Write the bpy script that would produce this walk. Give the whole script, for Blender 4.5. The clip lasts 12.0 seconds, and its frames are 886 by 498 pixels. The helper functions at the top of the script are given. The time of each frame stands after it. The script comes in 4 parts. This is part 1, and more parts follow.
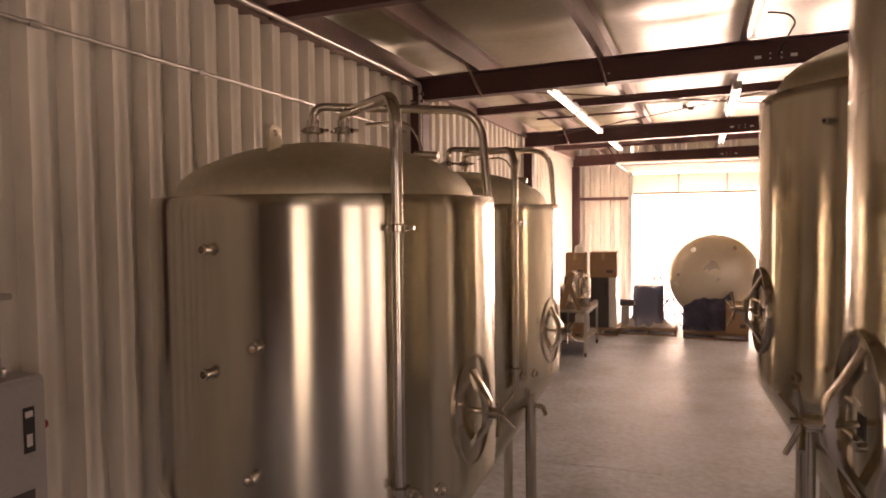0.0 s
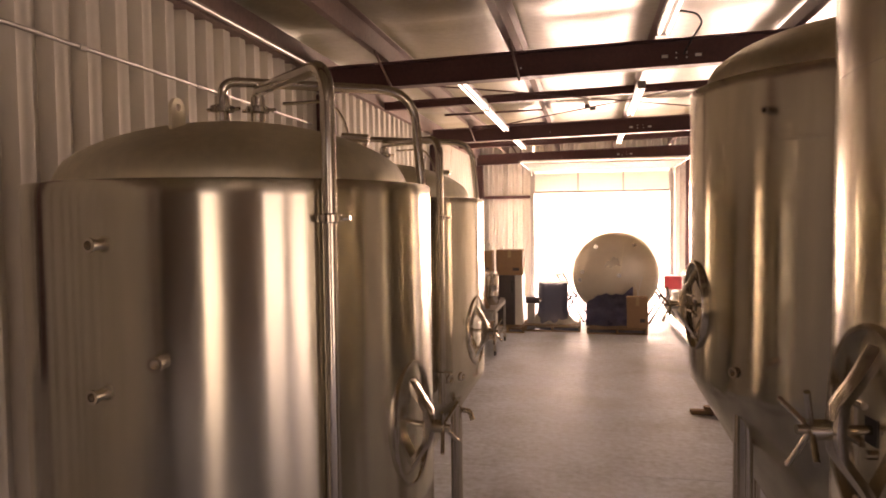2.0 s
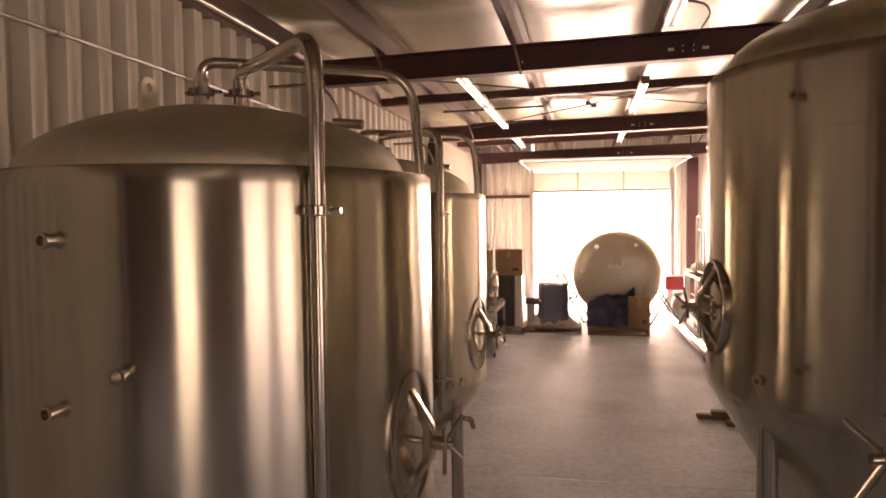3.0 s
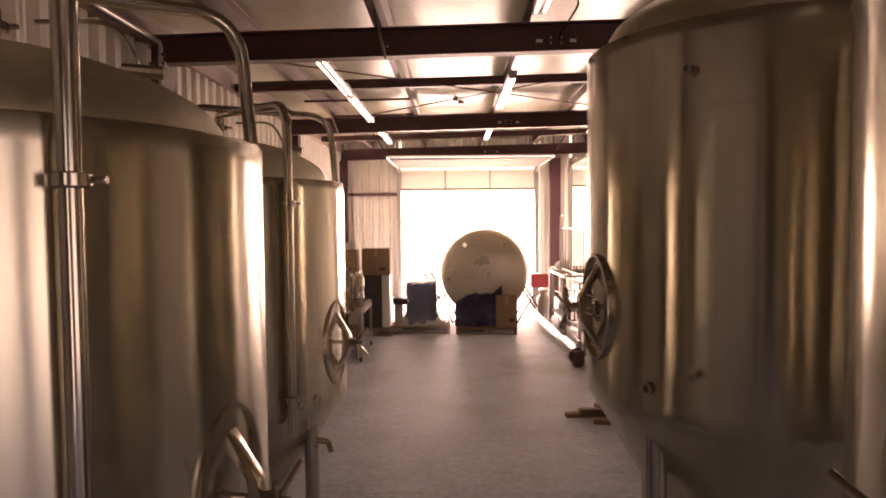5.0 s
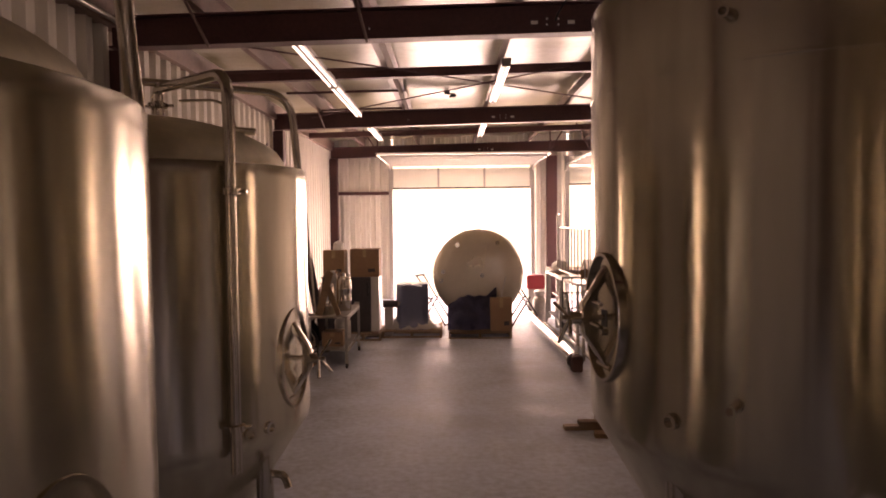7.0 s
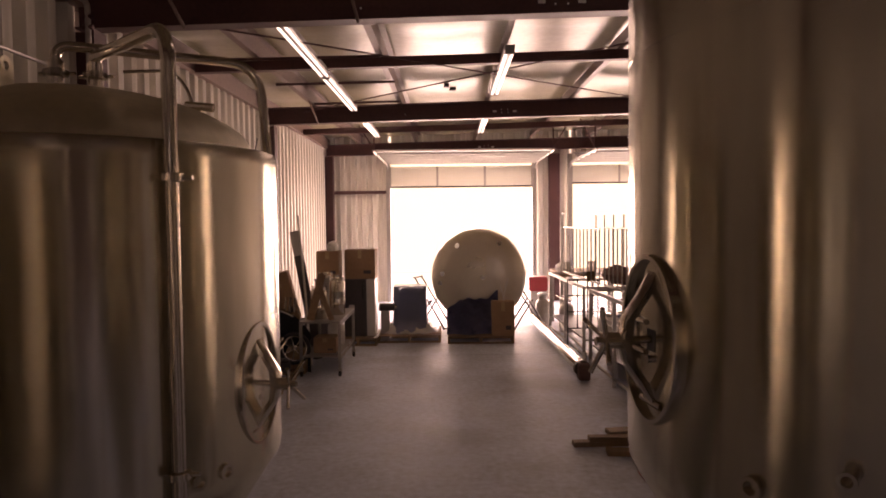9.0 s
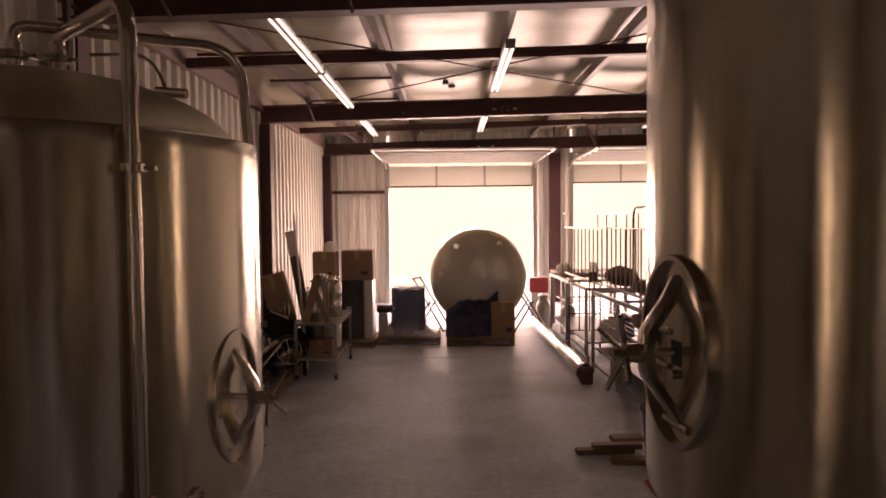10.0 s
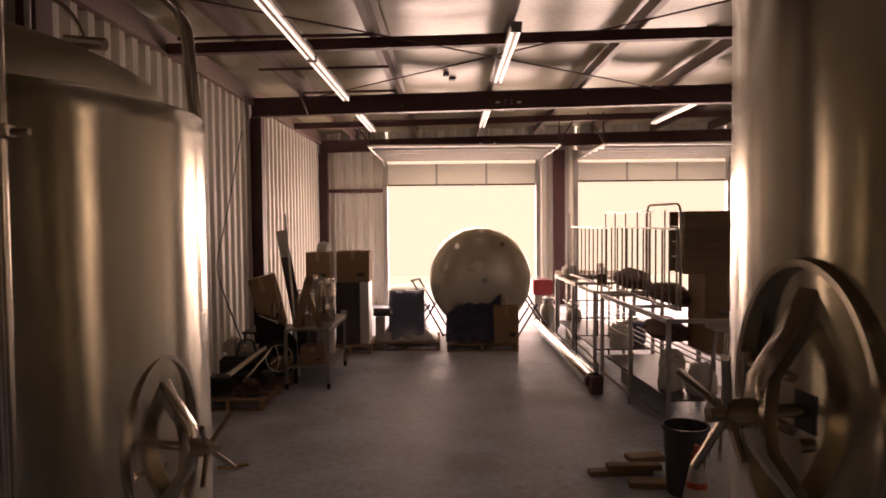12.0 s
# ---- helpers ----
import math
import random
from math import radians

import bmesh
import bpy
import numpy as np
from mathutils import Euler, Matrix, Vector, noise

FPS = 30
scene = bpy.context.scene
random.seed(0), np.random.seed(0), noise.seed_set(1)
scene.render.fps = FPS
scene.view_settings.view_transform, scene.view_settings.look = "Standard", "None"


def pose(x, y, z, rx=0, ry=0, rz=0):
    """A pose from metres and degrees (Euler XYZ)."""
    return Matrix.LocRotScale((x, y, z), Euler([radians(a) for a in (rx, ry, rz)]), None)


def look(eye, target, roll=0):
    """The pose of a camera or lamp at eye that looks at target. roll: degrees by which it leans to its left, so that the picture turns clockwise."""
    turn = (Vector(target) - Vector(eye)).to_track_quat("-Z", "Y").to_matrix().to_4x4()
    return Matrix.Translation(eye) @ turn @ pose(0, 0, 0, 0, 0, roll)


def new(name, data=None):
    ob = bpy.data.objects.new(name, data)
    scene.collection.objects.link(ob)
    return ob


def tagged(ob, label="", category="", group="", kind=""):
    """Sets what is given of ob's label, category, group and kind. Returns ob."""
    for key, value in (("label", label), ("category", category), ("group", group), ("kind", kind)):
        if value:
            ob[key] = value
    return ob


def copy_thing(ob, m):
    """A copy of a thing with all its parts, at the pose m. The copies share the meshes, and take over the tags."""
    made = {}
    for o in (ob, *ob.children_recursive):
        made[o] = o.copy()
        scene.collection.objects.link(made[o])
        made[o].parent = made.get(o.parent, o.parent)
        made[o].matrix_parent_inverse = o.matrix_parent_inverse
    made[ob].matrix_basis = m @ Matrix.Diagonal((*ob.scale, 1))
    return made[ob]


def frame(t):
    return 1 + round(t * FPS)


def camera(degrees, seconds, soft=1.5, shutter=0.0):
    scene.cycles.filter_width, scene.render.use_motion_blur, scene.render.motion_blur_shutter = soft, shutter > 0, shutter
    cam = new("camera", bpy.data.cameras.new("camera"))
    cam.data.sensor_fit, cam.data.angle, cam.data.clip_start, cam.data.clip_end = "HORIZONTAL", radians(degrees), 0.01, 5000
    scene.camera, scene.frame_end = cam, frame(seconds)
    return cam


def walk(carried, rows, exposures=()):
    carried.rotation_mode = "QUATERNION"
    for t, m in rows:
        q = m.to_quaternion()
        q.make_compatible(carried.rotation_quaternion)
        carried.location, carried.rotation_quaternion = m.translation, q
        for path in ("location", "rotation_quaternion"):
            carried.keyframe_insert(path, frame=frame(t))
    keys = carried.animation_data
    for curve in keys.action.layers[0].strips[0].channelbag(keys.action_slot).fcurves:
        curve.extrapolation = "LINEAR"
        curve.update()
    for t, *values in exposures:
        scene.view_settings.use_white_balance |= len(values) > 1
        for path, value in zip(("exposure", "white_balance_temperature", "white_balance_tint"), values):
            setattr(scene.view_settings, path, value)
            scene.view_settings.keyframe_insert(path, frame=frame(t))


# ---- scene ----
cam = camera(66.1, 12.0, soft=1.8, shutter=0.4)
PATH = [
    (0, (-1.82, 1.135, 2.192), (-2.522, 3.005, 2.105), -0.6),
    (0.5, (-1.883, 1.146, 2.185), (-2.584, 3.017, 2.098), -0.7),
    (1, (-1.943, 1.193, 2.178), (-2.64, 3.066, 2.092), -0.6),
    (1.5, (-1.998, 1.275, 2.175), (-2.555, 3.194, 2.084), -0.3),
    (2, (-2.03, 1.357, 2.162), (-2.449, 3.311, 2.071), -0.7),
    (2.5, (-2.063, 1.454, 2.152), (-2.479, 3.409, 2.061), -0.7),
    (3, (-2.09, 1.574, 2.142), (-2.502, 3.529, 2.052), -0.7),
    (3.5, (-2.114, 1.696, 2.141), (-2.401, 3.673, 2.047), -0.1),
    (5.3, (-2.105, 2.119, 2.092), (-2.13, 4.117, 1.998), -0.6),
    (5.5, (-2.098, 2.167, 2.09), (-2.123, 4.164, 1.996), -0.6),
    (6, (-2.08, 2.294, 2.082), (-2.103, 4.292, 1.988), -0.6),
    (6.5, (-2.059, 2.422, 2.07), (-2.081, 4.42, 1.978), -0.6),
    (7, (-2.036, 2.565, 2.061), (-2.056, 4.563, 1.97), -0.6),
    (7.2, (-2.023, 2.63, 2.055), (-2.046, 4.628, 1.967), -0.6),
    (9, (-2.036, 3.088, 2.038), (-2.054, 5.086, 1.949), -0.6),
    (9.5, (-2.034, 3.193, 2.033), (-2.052, 5.191, 1.945), -0.6),
    (10, (-2.026, 3.308, 2.025), (-2.043, 5.306, 1.938), -0.6),
    (10.5, (-2.016, 3.454, 2.018), (-2.033, 5.452, 1.932), -0.6),
    (11, (-2.02, 3.592, 2.013), (-2.037, 5.59, 1.927), -0.6),
    (11.5, (-2.026, 3.716, 2.006), (-2.044, 5.714, 1.921), -0.5),
    (12, (-2.027, 3.843, 2.0), (-2.045, 5.842, 1.915), -0.5),
]
walk(cam, [(t, look(eye, target, roll)) for t, eye, target, roll in PATH],
     exposures=[(0, 1.08, 7900, 47), (3, 0.9, 7900, 47), (6, 0.32, 7650, 54), (9.5, -0.3, 7550, 56), (12, -0.72, 7450, 49)])

# ---- world and light ----
world = bpy.data.worlds.new("daylight")
scene.world = world
world.use_nodes = True
wn = world.node_tree
sky = wn.nodes.new("ShaderNodeTexSky")
sky.sky_type, sky.sun_disc = "NISHITA", False
sky.sun_elevation, sky.sun_rotation = radians(49.5), radians(112.6)
wn.links.new(sky.outputs["Color"], wn.nodes["Background"].inputs["Color"])
wn.nodes["Background"].inputs["Strength"].default_value = 0.12

sun_data = bpy.data.lights.new("sun", "SUN")
sun_data.energy, sun_data.angle, sun_data.color = 5.0, radians(0.5), (1.0, 0.92, 0.76)
sun = new("sun", sun_data)
sun.matrix_world = look((20, 30, 50), (20 - 0.60, 30 + 0.25, 50 - 0.76))


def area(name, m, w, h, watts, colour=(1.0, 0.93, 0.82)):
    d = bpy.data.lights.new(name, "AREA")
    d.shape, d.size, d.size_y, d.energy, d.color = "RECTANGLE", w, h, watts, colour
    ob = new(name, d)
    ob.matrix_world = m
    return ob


# added lamp, unseen above the two open doors, in place of the sky over the yard
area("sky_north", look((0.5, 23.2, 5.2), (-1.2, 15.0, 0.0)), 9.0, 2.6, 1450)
# the same sky low over the yard, in the openings of the two dock doors
area("sky_door_1", look((-1.725, 20.3, 1.40), (-1.725, 10, 1.40)), 3.4, 2.78, 400, (1.0, 0.90, 0.70))
area("sky_door_2", look((2.725, 20.3, 1.43), (2.725, 10, 1.43)), 3.4, 2.84, 400, (1.0, 0.90, 0.70))
# daylight through the open doors behind the camera
area("sky_south_east", look((4.7, -4.05, 1.7), (4.7, 0, 1.8)), 2.6, 3.2, 9)
area("sky_east", look((6.85, -2.5, 1.5), (0, -2.2, 1.5)), 2.4, 2.8, 11)
area("sky_south_west", look((-1.4, -4.05, 1.7), (-1.4, 0, 1.8)), 1.1, 3.2, 5.5, (1.0, 0.90, 0.62))

# ---- materials ----


def mat(name, colour, rough=0.6, metal=0.0, vary=0.25, scale=6.0, bump=0.0, bump_scale=60.0, stretch=(1, 1, 1), stain=0.0, sheen=0.5,
        stain_colour=(0.05, 0.04, 0.035), aniso=0.0, rough_vary=0.1, rand=0.0):
    """Two scales of colour variation, gloss variation and fine relief, in object metres."""
    m = bpy.data.materials.new(name)
    m.use_nodes = True
    n, l = m.node_tree.nodes, m.node_tree.links
    b = n["Principled BSDF"]
    b.inputs["Metallic"].default_value = metal
    b.inputs["Specular IOR Level"].default_value = sheen
    co = n.new("ShaderNodeTexCoord")
    mp = n.new("ShaderNodeMapping")
    mp.inputs["Scale"].default_value = stretch
    l.new(co.outputs["Object"], mp.inputs["Vector"])

    def tex(sc, det):
        t = n.new("ShaderNodeTexNoise")
        t.inputs["Scale"].default_value, t.inputs["Detail"].default_value = sc, det
        l.new(mp.outputs["Vector"], t.inputs["Vector"])
        return t
    big, fine = tex(scale, 5), tex(scale * 9, 4)
    add = n.new("ShaderNodeMath")
    add.operation = "ADD"
    l.new(big.outputs["Fac"], add.inputs[0])
    l.new(fine.outputs["Fac"], add.inputs[1])
    rng = n.new("ShaderNodeMapRange")
    rng.inputs["From Min"].default_value, rng.inputs["From Max"].default_value = 0.6, 1.4
    rng.inputs["To Min"].default_value, rng.inputs["To Max"].default_value = 1 - vary, 1 + vary
    l.new(add.outputs[0], rng.inputs["Value"])
    mul = n.new("ShaderNodeVectorMath")
    mul.operation = "SCALE"
    mul.inputs[0].default_value = colour
    fac = rng.outputs["Result"]
    if rand:
        oi = n.new("ShaderNodeObjectInfo")
        r2 = n.new("ShaderNodeMapRange")
        r2.inputs["To Min"].default_value, r2.inputs["To Max"].default_value = 1 - rand, 1 + rand
        l.new(oi.outputs["Random"], r2.inputs["Value"])
        mm = n.new("ShaderNodeMath")
        mm.operation = "MULTIPLY"
        l.new(fac, mm.inputs[0])
        l.new(r2.outputs["Result"], mm.inputs[1])
        fac = mm.outputs[0]
    l.new(fac, mul.inputs["Scale"])
    out = mul.outputs["Vector"]
    if stain:
        st = tex(scale * 0.35, 8)
        r3 = n.new("ShaderNodeMapRange")
        r3.inputs["From Min"].default_value, r3.inputs["From Max"].default_value = 0.52, 0.72
        r3.inputs["To Max"].default_value = stain
        l.new(st.outputs["Fac"], r3.inputs["Value"])
        mx = n.new("ShaderNodeMix")
        mx.data_type = "RGBA"
        l.new(r3.outputs["Result"], mx.inputs["Factor"])
        l.new(out, mx.inputs["A"])
        mx.inputs["B"].default_value = (*stain_colour, 1)
        out = mx.outputs["Result"]
    l.new(out, b.inputs["Base Color"])
    r4 = n.new("ShaderNodeMapRange")
    r4.inputs["To Min"].default_value, r4.inputs["To Max"].default_value = max(0.02, rough - rough_vary), min(1, rough + rough_vary)
    l.new(big.outputs["Fac"], r4.inputs["Value"])
    l.new(r4.outputs["Result"], b.inputs["Roughness"])
    if aniso:
        tg = n.new("ShaderNodeTangent")
        tg.direction_type, tg.axis = "RADIAL", "Z"
        l.new(tg.outputs["Tangent"], b.inputs["Tangent"])
        b.inputs["Anisotropic"].default_value = aniso
        b.inputs["Anisotropic Rotation"].default_value = 0.25
    if bump:
        bt = tex(bump_scale, 3)
        bp = n.new("ShaderNodeBump")
        bp.inputs["Strength"].default_value, bp.inputs["Distance"].default_value = bump, 0.01
        l.new(bt.outputs["Fac"], bp.inputs["Height"])
        l.new(bp.outputs["Normal"], b.inputs["Normal"])
    return m


def glow(name, colour, strength):
    m = bpy.data.materials.new(name)
    m.use_nodes = True
    b = m.node_tree.nodes["Principled BSDF"]
    b.inputs["Base Color"].default_value = (*colour, 1)
    b.inputs["Emission Color"].default_value = (*colour, 1)
    b.inputs["Emission Strength"].default_value = strength
    return m


STEEL = mat("brushed_steel", (0.67, 0.63, 0.525), 0.20, 1.0, 0.14, 2.2, 0.05, 14, (1, 1, 0.12), aniso=0.80, rough_vary=0.05,
            stain=0.25, stain_colour=(0.39, 0.36, 0.29))
DOME = mat("satin_steel", (0.84, 0.78, 0.63), 0.50, 1.0, 0.10, 3.0, 0.03, 30, rough_vary=0.06)
LID = mat("dull_bead_blasted_steel", (0.40, 0.37, 0.33), 0.62, 0.25, 0.14, 5.0, 0.05, 30)
POLISH = mat("polished_steel", (0.66, 0.61, 0.53), 0.16, 1.0, 0.06, 8.0, rough_vary=0.05)
GALV = mat("galvanised_steel", (0.42, 0.40, 0.37), 0.42, 0.9, 0.2, 18.0, 0.05, 60)
PANEL = mat("painted_wall_panel", (0.72, 0.68, 0.60), 0.42, 0.0, 0.10, 1.2, 0.04, 40, (1, 1, 0.25), stain=0.25, stain_colour=(0.42, 0.38, 0.33))
OXIDE = mat("red_oxide_steel", (0.085, 0.032, 0.030), 0.55, 0.0, 0.3, 3.0, 0.08, 50, stain=0.3, stain_colour=(0.05, 0.02, 0.02))
# dark so that the unseen south wall leaves the rib flanks dim
DARK_WALL = mat("dark_unseen_wall", (0.16, 0.11, 0.075), 0.6, 0.0, 0.3, 2.0, 0.08, 30, (4, 4, 0.6))
PURLIN = mat("primed_purlin", (0.20, 0.13, 0.11), 0.5, 0.0, 0.25, 3.0, 0.05, 50)
FOIL = mat("vinyl_insulation", (0.33, 0.285, 0.18), 0.34, 0.0, 0.16, 1.6, 0.32, 5.0, stain=0.35, stain_colour=(0.22, 0.185, 0.125), rough_vary=0.10, sheen=0.28)
CONCRETE = mat("concrete_floor", (0.53, 0.585, 0.68), 0.55, 0.0, 0.34, 1.7, 0.12, 18, stain=0.75, stain_colour=(0.17, 0.17, 0.185), rough_vary=0.24)
YARD = mat("yard_concrete", (0.84, 0.84, 0.66), 0.8, 0.0, 0.08, 0.6, 0.1, 30)
WOOD = mat("raw_pine", (0.27, 0.18, 0.10), 0.7, 0.0, 0.3, 3.0, 0.15, 30, (1, 6, 6), stain=0.3, stain_colour=(0.16, 0.10, 0.06), rand=0.2)
CARD = mat("cardboard", (0.36, 0.23, 0.13), 0.8, 0.0, 0.12, 4.0, 0.06, 40, stain=0.2, stain_colour=(0.22, 0.14, 0.08))
TAPE = mat("packing_tape", (0.50, 0.38, 0.22), 0.25, 0.0, 0.06, 12)
RUBBER = mat("black_rubber", (0.018, 0.017, 0.017), 0.6, 0.0, 0.3, 12)
BLACK = mat("black_plastic", (0.03, 0.028, 0.03), 0.42, 0.0, 0.2, 8)
CABINET = mat("dark_cabinet", (0.07, 0.06, 0.06), 0.45, 0.0, 0.2, 5)
WHITE = mat("white_plastic", (0.75, 0.73, 0.68), 0.4, 0.0, 0.08, 6)
DOORW = mat("white_door_panel", (0.80, 0.79, 0.74), 0.5, 0.0, 0.05, 3, 0.05, 40)
BLUE = mat("blue_plastic", (0.05, 0.07, 0.15), 0.4, 0.0, 0.2, 6)
NAVY = mat("navy_sheet", (0.10, 0.105, 0.19), 0.30, 0.0, 0.3, 5, 0.3, 16)
RED = mat("red_plastic", (0.36, 0.04, 0.05), 0.4, 0.0, 0.15, 8)
ORANGE = mat("orange_vinyl", (0.62, 0.09, 0.03), 0.5, 0.0, 0.2, 6)
WORN_WHITE = mat("worn_reflective_band", (0.55, 0.50, 0.44), 0.5, 0.0, 0.2, 9)
GREYBOX = mat("grey_enamel", (0.42, 0.40, 0.38), 0.45, 0.0, 0.08, 6)
BRONZE = mat("brass_fitting", (0.60, 0.42, 0.20), 0.3, 1.0, 0.15, 12)
PINKCLOTH = mat("brown_cloth", (0.17, 0.10, 0.08), 0.9, 0.0, 0.3, 6, 0.3, 25)
TUBE = glow("lit_tube", (1.0, 0.93, 0.74), 2.6)
FILMWRAP = bpy.data.materials.new("stretch_film")
FILMWRAP.use_nodes = True
fb = FILMWRAP.node_tree.nodes["Principled BSDF"]
fb.inputs["Base Color"].default_value = (0.26, 0.29, 0.44, 1)
fb.inputs["Roughness"].default_value, fb.inputs["Alpha"].default_value = 0.16, 0.55
SKIRT = FILMWRAP.copy()
SKIRT.name = "loose_stretch_film"
SKIRT.node_tree.nodes["Principled BSDF"].inputs["Base Color"].default_value = (0.80, 0.78, 0.72, 1)
SKIRT.node_tree.nodes["Principled BSDF"].inputs["Alpha"].default_value = 0.55
# emission only: the overexposed daylight outdoors put into a glowing surface
BACKDROP_GLOW = glow("backdrop_glow", (1.0, 0.92, 0.62), 1.75)
BACKDROP_GLOW.node_tree.nodes["Principled BSDF"].inputs["Base Color"].default_value = (0, 0, 0, 1)

WRAPPED = mat("film_wrapped_steel", (0.76, 0.70, 0.58), 0.30, 0.55, 0.05, 1.2, 0.35, 2.2)
SHEET = mat("translucent_door_panel", (0.82, 0.80, 0.72), 0.5, 0.0, 0.05, 3, 0.05, 40)
sn_, sl_ = SHEET.node_tree.nodes, SHEET.node_tree.links
tr = sn_.new("ShaderNodeBsdfTranslucent")
tr.inputs["Color"].default_value = (0.8, 0.77, 0.66, 1)
mixer = sn_.new("ShaderNodeMixShader")
mixer.inputs["Fac"].default_value = 0.28
sl_.new(sn_["Principled BSDF"].outputs["BSDF"], mixer.inputs[1])
sl_.new(tr.outputs["BSDF"], mixer.inputs[2])
sl_.new(mixer.outputs["Shader"], sn_["Material Output"].inputs["Surface"])

# ---- mesh helpers ----


def box(bm, x0, x1, y0, y1, z0, z1, m=None):
    v = [bm.verts.new((x, y, z)) for z in (z0, z1) for x, y in ((x0, y0), (x1, y0), (x1, y1), (x0, y1))]
    if m is not None:
        bmesh.ops.transform(bm, matrix=m, verts=v)
    for f in ((3, 2, 1, 0), (4, 5, 6, 7), (0, 1, 5, 4), (1, 2, 6, 5), (2, 3, 7, 6), (3, 0, 4, 7)):
        bm.faces.new([v[i] for i in f])
    return bm


def rbox(x0, x1, y0, y1, z0, z1, r=0.01, m=None):
    bm = box(bmesh.new(), x0, x1, y0, y1, z0, z1)
    bmesh.ops.bevel(bm, geom=bm.edges[:], offset=r, segments=2, affect="EDGES")
    if m is not None:
        bmesh.ops.transform(bm, matrix=m, verts=bm.verts)
    return bm


def rod(bm, a, b, r, seg=12, r2=None):
    """A round bar from a to b."""
    a, b = Vector(a), Vector(b)
    d = b - a
    m = Matrix.Translation((a + b) / 2) @ d.to_track_quat("Z", "Y").to_matrix().to_4x4()
    bmesh.ops.create_cone(bm, cap_ends=True, segments=seg, radius1=r, radius2=r if r2 is None else r2, depth=d.length, matrix=m)
    return bm


def lathe(bm, profile, seg=64, m=None, sx=1.0, sy=1.0):
    """Turns (radius, z) pairs about z."""
    rings = []
    for r, z in profile:
        if r < 1e-5:
            rings.append([bm.verts.new((0, 0, z))])
        else:
            rings.append([bm.verts.new((r * sx * math.cos(2 * math.pi * i / seg), r * sy * math.sin(2 * math.pi * i / seg), z)) for i in range(seg)])
    for p, q in zip(rings, rings[1:]):
        for i in range(seg):
            j = (i + 1) % seg
            if len(p) == 1 and len(q) == 1:
                continue
            if len(p) == 1:
                bm.faces.new((p[0], q[j], q[i]))
            elif len(q) == 1:
                bm.faces.new((p[i], p[j], q[0]))
            else:
                bm.faces.new((p[i], p[j], q[j], q[i]))
    if m is not None:
        bmesh.ops.transform(bm, matrix=m, verts=[v for ring in rings for v in ring])
    return bm


def arc_path(pts, bend=0.08, steps=8):
    """A polyline with its corners rounded."""
    pts = [Vector(p) for p in pts]
    out = [pts[0]]
    for a, b, c in zip(pts, pts[1:], pts[2:]):
        u, w = (a - b).normalized(), (c - b).normalized()
        k = min(bend, (a - b).length * 0.49, (c - b).length * 0.49)
        p, q = b + u * k, b + w * k
        for i in range(steps + 1):
            t = i / steps
            out.append(p.lerp(b, t).lerp(b.lerp(q, t), t))
    return out + [pts[-1]]


def pipe(bm, pts, r, seg=12, bend=0.0):
    """A round tube along a path."""
    path = arc_path(pts, bend) if bend else [Vector(p) for p in pts]
    rings, up = [], None
    for i, p in enumerate(path):
        d = (path[min(i + 1, len(path) - 1)] - path[max(i - 1, 0)]).normalized()
        if up is None:
            up = d.orthogonal().normalized()
        up = (up - d * up.dot(d)).normalized()
        side = d.cross(up)
        rings.append([bm.verts.new(p + (up * math.cos(2 * math.pi * k / seg) + side * math.sin(2 * math.pi * k / seg)) * r) for k in range(seg)])
    for p, q in zip(rings, rings[1:]):
        for k in range(seg):
            bm.faces.new((p[k], p[(k + 1) % seg], q[(k + 1) % seg], q[k]))
    bm.faces.new(rings[0][::-1])
    bm.faces.new(rings[-1])
    return bm


def mesh_of(name, bm, material, smooth=True):
    bmesh.ops.recalc_face_normals(bm, faces=bm.faces)
    me = bpy.data.meshes.new(name)
    bm.to_mesh(me)
    bm.free()
    me.materials.append(material)
    if smooth:
        me.shade_smooth()
        me.set_sharp_from_angle(angle=radians(35))
    return me


def part(name, bm, material, parent, label="", at=None):
    ob = new(name, mesh_of(name, bm, material))
    ob.parent = parent
    if at is not None:
        ob.matrix_basis = at
    return tagged(ob, label)


def thing(name, at, label, category, group="", kind=""):
    ob = new(name)
    ob.empty_display_size = 0.1
    ob.matrix_basis = at
    return tagged(ob, label, category, group, kind)


def solid(name, bm, material, label, category, at=None, group="", kind=""):
    ob = new(name, mesh_of(name, bm, material))
    if at is not None:
        ob.matrix_basis = at
    return tagged(ob, label, category, group, kind)


def setting(name, bm, material, label=""):
    return solid(name, bm, material, label or name.replace("_", " "), "structure", kind="structure")


# ---- plan ----
WEST, EAST, SOUTH, NORTH = -5.1, 7.0, -4.2, 20.0
EAVE, SLOPE = 3.92, 0.02
FRAMES = (-2.4, 3.1, 8.6, 14.15, 19.62)


def roof_z(x):
    return EAVE + 0.14 + SLOPE * (x - WEST)


# ground and floor
bm = bmesh.new()
box(bm, -400, 400, -400, 400, -0.4, -0.06)
setting("ground", bm, YARD, "pale sunlit concrete yard outside the open doors")
JOINT = 7.13
bm = bmesh.new()
for x0, x1 in ((WEST - 0.3, 0.92), (0.928, EAST + 0.3)):
    for y0, y1 in ((SOUTH - 0.3, 1.4), (1.408, JOINT - 0.004), (JOINT + 0.004, 13.2), (13.208, NORTH + 0.35)):
        box(bm, x0, x1, y0, y1, -0.12, 0.0)
setting("floor", bm, CONCRETE, "worn grey concrete floor with stains and saw-cut joints")


